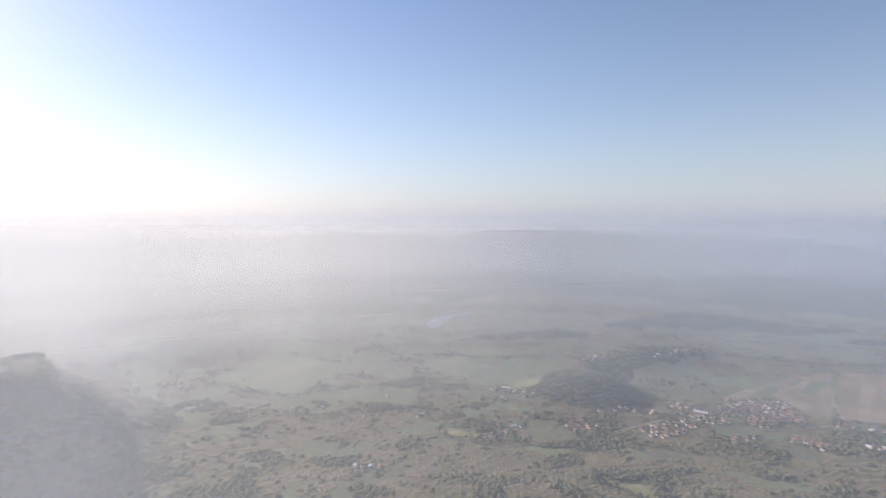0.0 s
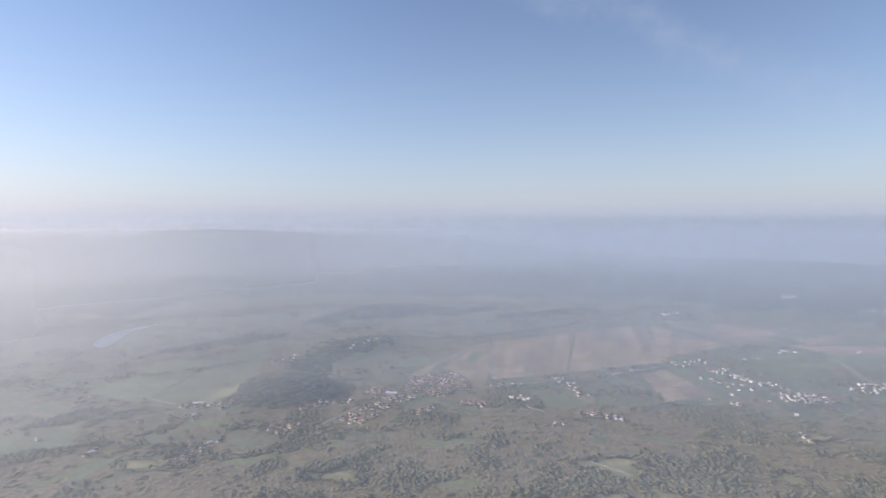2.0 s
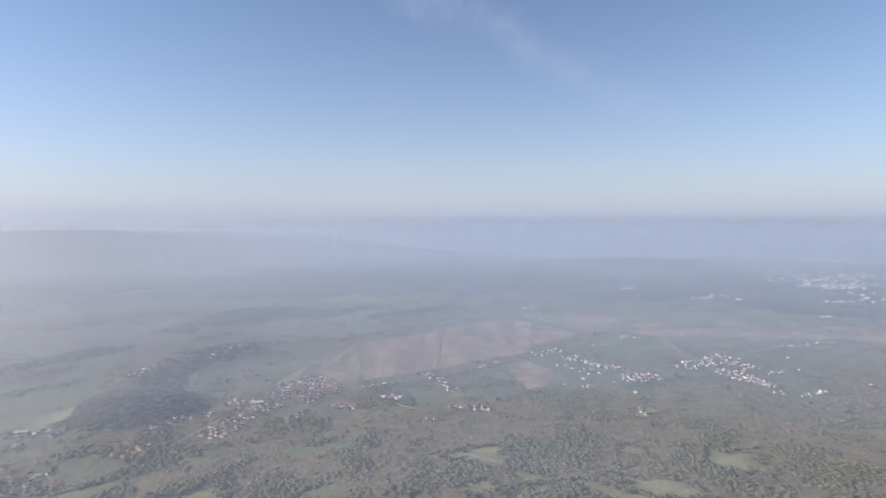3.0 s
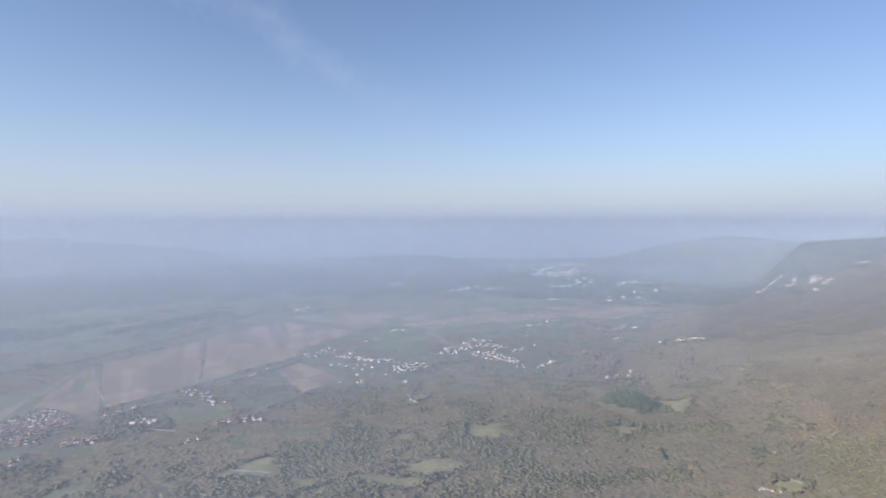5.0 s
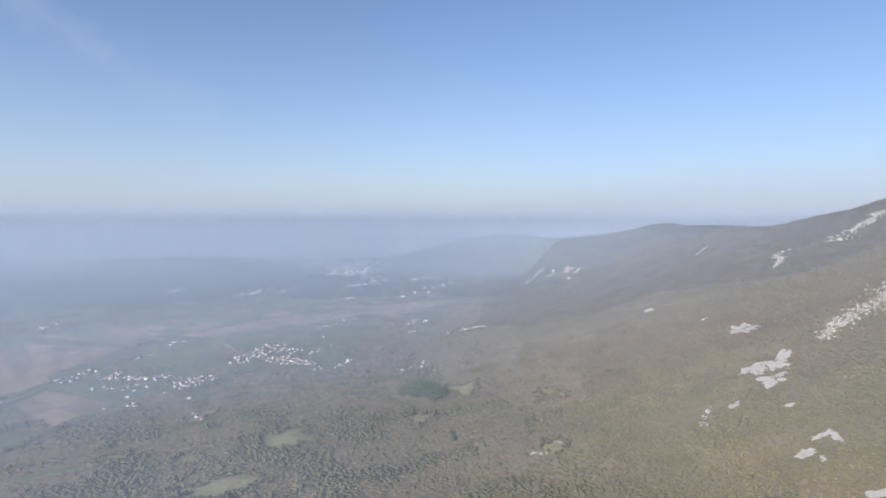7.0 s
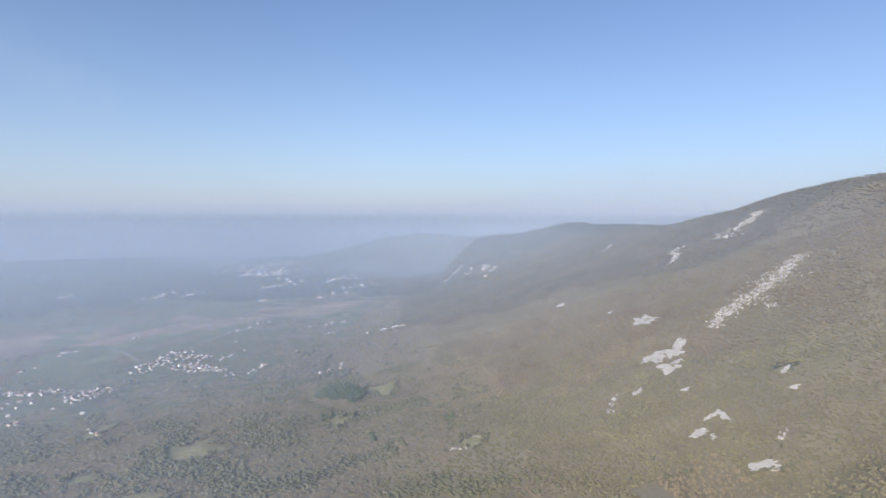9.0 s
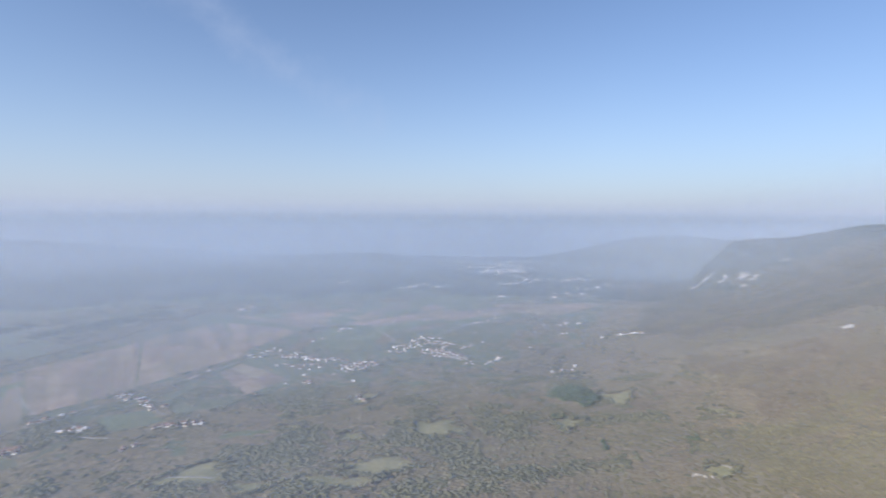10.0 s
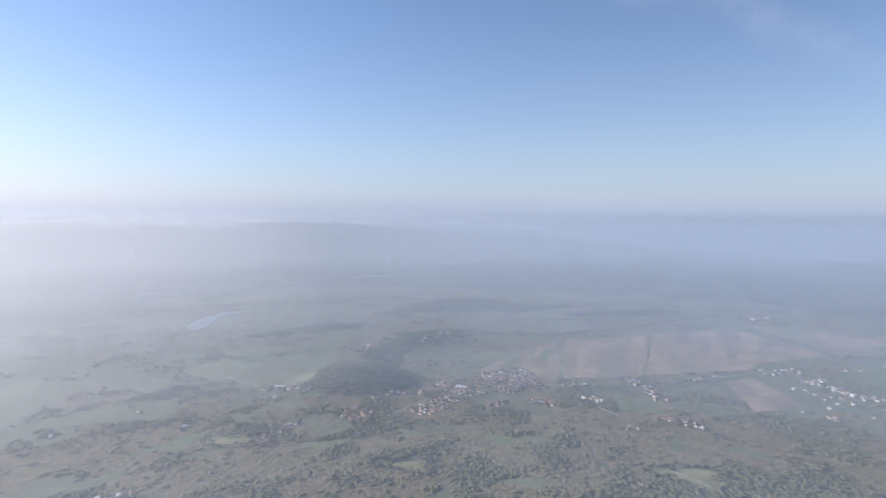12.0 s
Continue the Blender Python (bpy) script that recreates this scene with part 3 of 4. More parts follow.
for x0, y0, x1, y1, half, count in STREETS:
    long = math.hypot(x1 - x0, y1 - y0)
    ux, uy = (x1 - x0) / long, (y1 - y0) / long
    facing = math.degrees(math.atan2(uy, ux))
    old_town = x0 < 700
    for _ in range(count):
        for tries in range(60):
            u, v = rng.uniform(-0.03, 1.03) * long, rng.uniform(-1, 1) * half
            x, y = x0 + ux * u - uy * v, y0 + uy * u + ux * v
            if all(math.hypot(x - p, y - o) > (9.5 if tries < 40 else 7.5) for p, o in HOUSES):
                break
        else:
            continue
        # extra pale roofs outside the old town stand in for sun glints
        put_house(int(rng.choice(6, p=[0.28, 0.24, 0.22, 0.05, 0.02, 0.19] if old_town else [0.28, 0.24, 0.08, 0.22, 0.06, 0.12])), x, y, facing + 90 * rng.randint(2) + rng.normal(0, 12))

# lone farms and houses
LONE = [(1152, 655), (1085, 665), (1000, 690), (1145, 520), (1060, 470), (1047, 462), (1039, 448), (-260, 1110), (-130, 1180), (-330, 960), (30, 1180), (-60, 1400), (300, 1300),
        (1371, 297), (1395, 290), (1745, 350), (1620, 300), (1590, 150), (1180, 590), (132, 1006), (147, 1003)]
for k, (x, y) in enumerate(LONE):
    put_house(k % 4, x, y, (k * 37) % 180)

# the nearest 300 are things of their own
for k, (away, kind, x, y, turn) in enumerate(sorted(PLACED)):
    m = pose(x, y, zed(x, y), 0, 0, turn)
    if k >= 300:
        FAR_HOUSES.append((x, y, 0.38 + 0.2 * ((x * 7.3) % 1)))
    elif kind in MADE:
        copy_thing(MADE[kind], m)
    else:
        MADE[kind] = house(*KINDS[kind])
        MADE[kind].matrix_basis = m

hall = house(26, 11, 4.5, 1.8, PLASTER, SHEET, "long white hall with a pale roof beside the village", "hall", "building")
hall.matrix_basis = pose(520, 1071, zed(520, 1071), 0, 0, -35)
HOUSES.append((520, 1071))
HOUSES = np.array(HOUSES)

# ---- trees ----
ICO = bmesh.new()
bmesh.ops.create_icosphere(ICO, subdivisions=1, radius=1.0)
ICO_V = np.array([v.co[:] for v in ICO.verts])
ICO_F = np.array([[v.index for v in f.verts] for f in ICO.faces])
ICO.free()
OCT_V = np.array([(1, 0, 0), (-1, 0, 0), (0, 1, 0), (0, -1, 0), (0, 0, 1), (0, 0, -1)], float)
OCT_F = np.array([(0, 2, 4), (2, 1, 4), (1, 3, 4), (3, 0, 4), (2, 0, 5), (1, 2, 5), (3, 1, 5), (0, 3, 5)])


def clumps(spots, seed, squash=0.8, fine=False):
    """A crown of ragged clumps: rows of x, y, z, radius."""
    rng = np.random.RandomState(seed)
    vs, fs = [], []
    base_v, base_f = (ICO_V, ICO_F) if fine else (OCT_V, OCT_F)
    for k, (x, y, z, r) in enumerate(spots):
        w = rng.rand() * 6.28
        turned = np.stack([base_v[:, 0] * math.cos(w) - base_v[:, 1] * math.sin(w), base_v[:, 0] * math.sin(w) + base_v[:, 1] * math.cos(w), base_v[:, 2]], -1)
        v = turned * (r * (1 + rng.normal(0, 0.2, (len(base_v), 1)))) * np.array([1.1, 1.1, squash]) + np.array([x, y, z])
        vs.append(v)
        fs.append(base_f + k * len(base_v))
    return np.concatenate(vs), np.concatenate(fs)


def crown_spots(count, seed, tall=1.0):
    rng = np.random.RandomState(seed)
    rows = [(0, 0, 0.78 * tall, 0.3)]
    for k in range(count - 1):
        w = k * 2.4 + rng.rand()
        q = 0.2 + 0.16 * rng.rand()
        rows.append((q * math.cos(w), q * math.sin(w), (0.38 + 0.28 * rng.rand()) * tall, 0.24 + 0.1 * rng.rand()))
    return rows


def cone_spots(seed):
    return [(0, 0, 0.3, 0.26), (0.03, 0, 0.58, 0.19), (0, 0.02, 0.84, 0.11)]


def forest(name, x, y, high, wide, templates, material, label, category, seed, sunk=0.0):
    """Many trees joined into one stand."""
    rng = np.random.RandomState(seed)
    z = ground_z(x, y) - 0.3
    pick = rng.randint(len(templates), size=len(x))
    turn = rng.rand(len(x)) * 6.283
    vs, fs, base = [], [], 0
    for k, (tv, tf) in enumerate(templates):
        q = pick == k
        n = int(q.sum())
        if not n:
            continue
        c, s = np.cos(turn[q])[:, None], np.sin(turn[q])[:, None]
        px = (tv[None, :, 0] * c - tv[None, :, 1] * s) * wide[q][:, None] + x[q][:, None]
        py = (tv[None, :, 0] * s + tv[None, :, 1] * c) * wide[q][:, None] + y[q][:, None]
        pz = (tv[None, :, 2] - sunk) * high[q][:, None] + z[q][:, None]
        vs.append(np.stack([px, py, pz], -1).reshape(-1, 3))
        fs.append((tf[None] + (np.arange(n) * len(tv))[:, None, None] + base).reshape(-1, 3))
        base += n * len(tv)
    return tagged(new(name, raw_mesh(name, np.concatenate(vs), np.concatenate(fs), material)), label, category, kind="stuff")


def scatter(r0, r1, a0, a1, spacing, seed):
    """Jittered places in a fan of land round the drone's foot."""
    rng = np.random.RandomState(seed)
    g = np.arange(-r1, r1, spacing)
    x, y = np.meshgrid(g, g)
    x, y = x.ravel() + rng.uniform(-0.62, 0.62, x.size) * spacing, y.ravel() + rng.uniform(-0.62, 0.62, x.size) * spacing
    r, a = np.hypot(x, y), np.degrees(np.arctan2(-x, y))
    q = (r > r0) & (r < r1) & (a > a0) & (a < a1)
    return x[q], y[q]


# bare scree on the slope: place, half-axes, turn, seed
SCREES = [(1000, -602, 25, 30, -94, 61), (824, -527, 30, 20, -115, 62), (832, -565, 34, 7, -49, 63), (778, -516, 23, 13, -76, 64), (624, -478, 12, 4, -88, 65),
          (609, -485, 15, 4, 176, 66), (606, -445, 11, 7, -98, 67), (586, -451, 8, 3, 162, 68), (507, -454, 16, 9, -108, 69), (631, -592, 11, 4, -62, 70),
          (593, -573, 6, 4, -110, 71), (746, -439, 10, 5, -69, 72), (696, -486, 6, 4, -99, 73), (1118, -586, 7, 9, -120, 74), (1308, -546, 11, 11, -112, 75)]
SCREE_LIFT = 0.5
for cx, cy, a, b, turn, seed in SCREES:
    TAKEN.append(blob_outline(cx, cy, a, b, turn, 0.3, seed, 80))
CRAGS = [(832, -628, 856, -665, 16), (852, -660, 862, -765, 26), (866, -765, 912, -882, 26), (1239, -959, 1296, -1122, 16), (1250, -828, 1350, -905, 10),
         (732, -384, 767, -415, 14), (526, -490, 539, -515, 10), (820, -155, 805, -190, 12)]
for x0, y0, x1, y1, half in CRAGS:
    nx, ny = (y1 - y0) / math.hypot(x1 - x0, y1 - y0), (x0 - x1) / math.hypot(x1 - x0, y1 - y0)
    TAKEN.append(np.array([(x0 + nx * half * 0.6, y0 + ny * half * 0.6), (x1 + nx * half * 0.6, y1 + ny * half * 0.6),
                           (x1 - nx * half * 0.6, y1 - ny * half * 0.6), (x0 - nx * half * 0.6, y0 - ny * half * 0.6)]))


def free_of(x, y):
    """Where nothing is built, mown, ploughed or bare."""
    ok = np.ones(len(x), bool)
    for poly in TAKEN:
        lo, hi = poly.min(0), poly.max(0)
        near = ok & (x > lo[0]) & (x < hi[0]) & (y > lo[1]) & (y < hi[1])
        idx = np.nonzero(near)[0]
        ok[idx[inside(poly, x[idx], y[idx])]] = False
    for hx, hy in HOUSES:
        ok &= (x - hx) ** 2 + (y - hy) ** 2 > 90
    return ok


# dark woods past the big knoll
DARK_WOODS = [(600, 1500, 1, 190, 90, 25), (420, 1330, 1, 90, 50, 60), (300, 1800, 1, 190, 60, 10), (170, 1515, 1, 130, 16, 5), (900, 1990, 1, 280, 110, 10), (1150, 1900, 1, 260, 90, -10),
              (1500, 1640, 1, 240, 70, -10)]


def wooded(x, y):
    """How much of the land is wooded, 0 to 1."""
    r, a = np.hypot(x, y), np.degrees(np.arctan2(-x, y))
    s = y - crest_line(x)[0]
    n1, n2, n3 = fractal(x, y, 210, 5), fractal(x, y, 75, 9), fractal(x, y, 38, 13)
    edge = np.interp(a, [-100, -90, -84, -75, -65, -54, -35, -12, 0, 20, 45], [1800, 1600, 1450, 1330, 1230, 1170, 1050, 950, 920, 930, 1000]) * (0.92 + 0.16 * n1)
    gap = np.interp(a, [-110, -80, -45, -15, 30], [0.24, 0.28, 0.32, 0.37, 0.36])
    d = np.where(r < edge, np.where(0.5 * n2 + 0.5 * n3 > gap, 1.0, 0.12), 0.0)
    d = np.where(s < 1150, np.where(n3 > 0.16, 1.0, 0.4), d)
    for k in KNOLLS[:2]:
        d = np.maximum(d, (knoll(x, y, *k) > 0.12 * k[2]) * 1.0)
    for k in DARK_WOODS:
        d = np.maximum(d, (knoll(x, y, *k) + 1.1 * (n2 - 0.5) + 0.5 * (n3 - 0.5) > 0.38) * 0.9)
    bare = 0.09 * ease(-46, -54, a) * ease(-86, -80, a)
    grove = (n1 > 0.61 + bare) | (n2 > 0.59 + bare) | (n3 > 0.61 + bare)
    out = (r >= edge) & (s >= 1150)
    d = np.where(out & grove, np.maximum(d, 0.85), d)
    d = np.where(out, np.maximum(d, 0.05), d)
    return np.where((a > 31) & (r < 1600), 1.0, d)


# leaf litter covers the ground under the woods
for extra in (FLOOR, SLOPE, FAR_WOOD_SHADE, SLOPE_DARK):
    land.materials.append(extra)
middle = np.stack([gx, gy], -1).reshape(-1, 2)[grid_faces(len(radii), len(turns), True)].mean(1)
cover = (wooded(middle[:, 0], middle[:, 1]) > 0.3).astype(np.int32)
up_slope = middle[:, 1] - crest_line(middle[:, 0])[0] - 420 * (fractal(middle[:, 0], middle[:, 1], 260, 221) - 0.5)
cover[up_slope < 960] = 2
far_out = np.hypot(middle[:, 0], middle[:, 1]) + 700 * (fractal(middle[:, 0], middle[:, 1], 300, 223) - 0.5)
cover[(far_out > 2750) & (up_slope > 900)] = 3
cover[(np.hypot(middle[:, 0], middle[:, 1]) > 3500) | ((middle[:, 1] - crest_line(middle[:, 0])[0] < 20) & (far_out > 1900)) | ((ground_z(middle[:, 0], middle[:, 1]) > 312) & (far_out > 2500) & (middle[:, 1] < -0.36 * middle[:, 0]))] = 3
# dark woods, and the backlit knoll whose shade is put into this cover
dark_cover = (knoll(middle[:, 0], middle[:, 1], *KNOLLS[0]) > 6) | (sum(knoll(middle[:, 0], middle[:, 1], *k) for k in DARK_WOODS) + 1.1 * (fractal(middle[:, 0], middle[:, 1], 75, 9) - 0.5) > 0.4)
# slope cover darkens with distance; the bluff's shade is put into its colour
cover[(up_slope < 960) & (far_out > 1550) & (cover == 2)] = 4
cover[dark_cover | ((up_slope < 960) & (far_out > 2750))] = 3
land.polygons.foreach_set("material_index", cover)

rng = np.random.RandomState(21)
TPL3 = [clumps(crown_spots(3, k), k) for k in range(6)]
TPL2 = [clumps(crown_spots(2, 20 + k), 20 + k) for k in range(5)]
FIRS = [clumps(cone_spots(k), 40 + k, 1.0) for k in range(3)]


def stand(x, y):
    """Height and width of the trees that grow at these places, and how steep the land is there."""
    steep = ease(1150, 850, y - crest_line(x)[0])
    rough = rng.lognormal(-0.03, 0.2, len(x)) * (0.5 + 0.95 * fractal(x, y, 46, 77))
    vein = np.clip(ease(0.5, 0.66, fractal(x, y, 62, 205)) + 0.8 * (rng.rand(len(x)) < 0.07), 0, 1) * (1 - steep)
    high = np.clip((1.8 + 2.9 * steep) * rough + 4.0 * vein * rng.uniform(0.75, 1.1, len(x)), 0.9, 13)
    wide = (10.5 - 3.9 * steep + 2.5 * vein) * np.clip(0.6 + 0.4 * rough, 0.6, 1.5)
    return high, wide, steep, vein


def tones(x, y, steep, vein):
    """Which leaf colour each tree has: dark, thick, gold, mauve, brown, olive."""
    patch = fractal(x, y, 130, 31) + rng.normal(0, 0.045, len(x))
    chance = rng.rand(len(x))
    near_gold = 0.4 * ease(520, 200, np.hypot(x - 560, y + 330))
    kind = np.where(patch + 0.16 * steep - 0.14 * ease(820, 620, np.hypot(x, y)) > 0.5, 4, 5)
    kind = np.where((kind == 4) & (y - crest_line(x)[0] - 420 * (fractal(x, y, 260, 221) - 0.5) < 960), 3, kind)
    kind = np.where(fractal(x, y, 120, 211) + near_gold + rng.normal(0, 0.05, len(x)) > 0.72, 2, kind)
    kind = np.where(vein + rng.normal(0, 0.15, len(x)) > 0.5, 1, kind)
    return np.where(chance < 0.012 + 0.022 * ease(250, -50, y), 0, kind)


WOODS = [("scattered dark pines among the autumn trees", LEAF_DARK), ("dark green thickets and old hedge lines in the woods", LEAF_THICK),
         ("yellowing scrub woodland on the sunlit slope", LEAF_GOLD), ("bare mauve-brown woods on the steep upper slope", LEAF_MAUVE),
         ("dense brown autumn woodland on the foothills", LEAF_BROWN), ("olive-green woodland mixed through the foothills", LEAF_OLIVE)]


def plant(name, x, y, high, wide, kind, templates, seed):
    for k, (label, leaves) in enumerate(WOODS):
        q = kind == k
        if q.any():
            forest(name, x[q], y[q], high[q] * (1.35 if k == 0 else 1), wide[q] * (0.6 if k == 0 else 1), FIRS if k == 0 else templates, leaves, label, "forest", seed + k, 0.2)


# tall woods of the foothills
x, y = scatter(420, 1320, -150, 44, 6.9, 1)
keep = (y - crest_line(x)[0] > 1000) & (rng.rand(len(x)) < wooded(x, y)) & free_of(x, y) & (knoll(x, y, *KNOLLS[1]) < 7)
x, y = x[keep], y[keep]
high, wide, steep, vein = stand(x, y)
kind = tones(x, y, steep, vein)
# most knoll trees get darker leaves, toning in its shaded side
kind[(knoll(x, y, *KNOLLS[0]) > 6) & (rng.rand(len(x)) < 0.85)] = 1
plant("forest", x, y, high, wide, kind, TPL3, 2)
# low scrub woods of the steep slope; the nearest stretch is planted tree by tree further down
x, y = scatter(330, 1400, -144, -84, 5.3, 2)
keep = (y - crest_line(x)[0] <= 1000) & (rng.rand(len(x)) < wooded(x, y)) & free_of(x, y)
x, y = x[keep], y[keep]
high, wide, steep, vein = stand(x, y)
near = (x > 455) & (x < 560) & (y < -325) & (y > -430)
NEAR_TREES = list(zip(x[near], y[near], high[near]))[:300]
x, y, high, wide, steep, vein = x[~near], y[~near], high[~near], wide[~near], steep[~near], vein[~near]
plant("forest", x, y, high, wide, tones(x, y, steep, vein), TPL3, 12)

x, y = scatter(1320, 2500, -146, 46, 11.0, 5)
keep = y - crest_line(x)[0] > 1000
x, y = x[keep], y[keep]
keep = (rng.rand(len(x)) < wooded(x, y)) & free_of(x, y) & (knoll(x, y, *KNOLLS[1]) < 7)
x, y = x[keep], y[keep]
vein = ease(0.53, 0.68, fractal(x, y, 55, 207))
high = (rng.uniform(3.5, 6.5, len(x)) + 2.9 * vein) * (1 - 0.3 * ease(1100, 700, y - crest_line(x)[0]))
wide = 7.5 + 0.5 * high * rng.uniform(0.9, 1.5, len(x))
dark = (rng.rand(len(x)) < np.where((knoll(x, y, *KNOLLS[0]) > 4) | (sum(knoll(x, y, *k) for k in DARK_WOODS) > 0.3), 0.55, 0.02 + 0.3 * vein * ease(900, 1250, y - crest_line(x)[0])))
brown = (fractal(x, y, 160, 33) + 0.3 * ease(1100, 700, y - crest_line(x)[0]) + rng.normal(0, 0.08, len(x)) > 0.52) & ~dark
olive = ~brown & ~dark
forest("woodland", x[brown], y[brown], high[brown], wide[brown], TPL2, LEAF_BROWN, "brown autumn woods and hedges of the valley", "forest", 6, 0.22)
forest("woodland", x[olive], y[olive], high[olive], wide[olive], TPL2, LEAF_OLIVE, "olive-green woods and hedges of the valley", "forest", 7, 0.22)
forest("woodland", x[dark], y[dark], high[dark] * 1.25, wide[dark], TPL2, LEAF_DARK, "dark evergreen trees among the valley woods", "forest", 8, 0.2)

x, y = scatter(1400, 2500, -142, -84, 9.0, 18)
keep = (y - crest_line(x)[0] <= 1000) & (y - crest_line(x)[0] > -120) & (rng.rand(len(x)) < wooded(x, y)) & free_of(x, y)
x, y = x[keep], y[keep]
high, wide, steep, vein = stand(x, y)
kind = tones(x, y, steep, vein)
# more dark leaves with distance, leading into the bluff's painted shade
kind[rng.rand(len(x)) < 0.36 * ease(1300, 2500, np.hypot(x, y))] = 1
plant("slope_woods", x, y, high * 0.8, wide * 1.5, kind, TPL2, 22)
x, y = scatter(2500, 4300, -125, -92, 15.0, 12)
keep = (y - crest_line(x)[0] < 950 + 200 * fractal(x, y, 300, 43)) & (np.hypot(x, y) < 3500)
x, y = x[keep], y[keep]
high = rng.uniform(3, 5.5, len(x))
rim = (y - crest_line(x)[0] < 40) | ((ground_z(x, y) > 318) & (np.degrees(np.arctan2(-x, y)) < -112))
wide = rng.uniform(12, 19, len(x))
# a third in dark leaves, so the bluff's shade sits in the colour
mixed = ~rim & (rng.rand(len(x)) < 0.33)
bare = ~rim & ~mixed
forest("slope_woods", x[bare], y[bare], high[bare], wide[bare], TPL2, LEAF_MAUVE, "brown woods on the far escarpment", "forest", 13)
forest("slope_woods", x[mixed], y[mixed], high[mixed], wide[mixed], TPL2, LEAF_DARK, "darker trees mixed into the brown woods to tone in the escarpment's shade", "forest", 14)
forest("plateau_woods", x[rim], y[rim], high[rim] * 1.4, wide[rim], TPL2, LEAF_DARK, "dark evergreen woods along the plateau rim", "forest", 17)

x, y = scatter(2500, 4700, -125, 46, 36.0, 9)
yc = crest_line(x)[0]
keep = (fractal(x, y, 420, 41) > 0.4) & (y - yc > 1100) & free_of(x, y)
x, y = x[keep], y[keep]
high = rng.uniform(4, 7, len(x))
forest("far_woods", x, y, high, high * rng.uniform(3.6, 5.6, len(x)), TPL2, LEAF_DARK, "far wooded hills fading into haze", "forest", 10)


def hedge(points, spacing, jitter, seed, label="row of riverside trees crossing the plain"):
    pts = np.array(points, float)
    far = np.concatenate([[0], np.cumsum(np.linalg.norm(np.diff(pts, axis=0), axis=1))])
    at = np.arange(0, far[-1], spacing)
    r = np.random.RandomState(seed)
    x = np.interp(at, far, pts[:, 0]) + r.normal(0, jitter, len(at))
    y = np.interp(at, far, pts[:, 1]) + r.normal(0, jitter, len(at))
    h = r.uniform(5, 9, len(at))
    forest("tree_row", x, y, h, h * 1.2, TPL2, LEAF_THICK, label, "trees", seed)


for k, row in enumerate(CLEARINGS):
    rim = blob_outline(row[0], row[1], row[2] + 4, row[3] + 4, row[4], 0.36, row[5], 64)
    hedge(list(rim) + [rim[0]], 5.5, 2.0, 70 + k, "tall dark trees along the edge of a clearing")
# added bushes draw the shadow lines of the terrace edges
hedge([(558, -346), (548, -376), (542, -402)], 4, 1.2, 86, "row of dark bushes standing in for a shadowed terrace edge")
hedge([(507, -421), (501, -438), (491, -461), (489, -483), (488, -502)], 4, 1.2, 87, "row of dark bushes standing in for a shadowed terrace edge")
hedge([(711, 1588), (868, 1504), (996, 1430), (1182, 1422), (1356, 1403), (1550, 1444), (1852, 1460)], 3.5, 4, 51)
hedge([(874, 1627), (963, 1447)], 5, 5, 52)
hedge([(63, 1505), (176, 1514), (304, 1519)], 4, 6, 53)
hedge([(738, 969), (907, 918), (1089, 875), (1232, 873)], 7, 3, 54)
hedge([(-19, 1531), (62, 1532)], 4, 6, 55)
hedge([(49, 1839), (252, 1886)], 5, 9, 56)
hedge([(771, 965), (867, 883), (930, 804)], 6, 4, 57)
hedge([(737, 745), (838, 716), (966, 697), (1051, 654)], 5, 5, 58)
hedge([(1162, 556), (1309, 497), (1398, 423)], 5, 5, 59)
hedge([(291, 937), (420, 894), (554, 874)], 5, 6, 60)
hedge([(1385, 790), (1410, 590)], 8, 3, 61)
hedge([(-600, 1300), (-350, 1180), (-60, 1290), (60, 1310)], 8, 5, 62)
hedge([(-420, 1100), (-250, 1060), (-120, 1120), (20, 1080)], 7, 5, 63)
hedge([(900, 1700), (1127, 1660), (1349, 1543), (1579, 1490), (1883, 1527), (2150, 1420)], 5, 6, 64)

# garden trees between the houses
rng = np.random.RandomState(66)
gx, gy = [], []
for x0, y0, x1, y1, half, count in STREETS:
    long = math.hypot(x1 - x0, y1 - y0)
    u, v = rng.uniform(-0.1, 1.1, count * 3), rng.normal(0, 0.8, count * 3) * (half + 6) / long
    gx.append(x0 + (x1 - x0) * u - (y1 - y0) * v)
    gy.append(y0 + (y1 - y0) * u + (x1 - x0) * v)
gx, gy = np.concatenate(gx), np.concatenate(gy)
keep = np.all((gx[:, None] - HOUSES[None, :, 0]) ** 2 + (gy[:, None] - HOUSES[None, :, 1]) ** 2 > 30, 1)
gx, gy = gx[keep], gy[keep]
high = rng.uniform(3, 6, len(gx))
half_way = len(gx) // 2
mixed = rng.permutation(len(gx))
for pick, leaves, tone_name in ((mixed[:half_way], LEAF_THICK, "small green garden trees between village houses"), (mixed[half_way:], LEAF_BROWN, "small brown garden trees between village houses")):
    forest("garden_trees", gx[pick], gy[pick], high[pick], high[pick] * 1.3, TPL3, leaves, tone_name, "trees", 67)

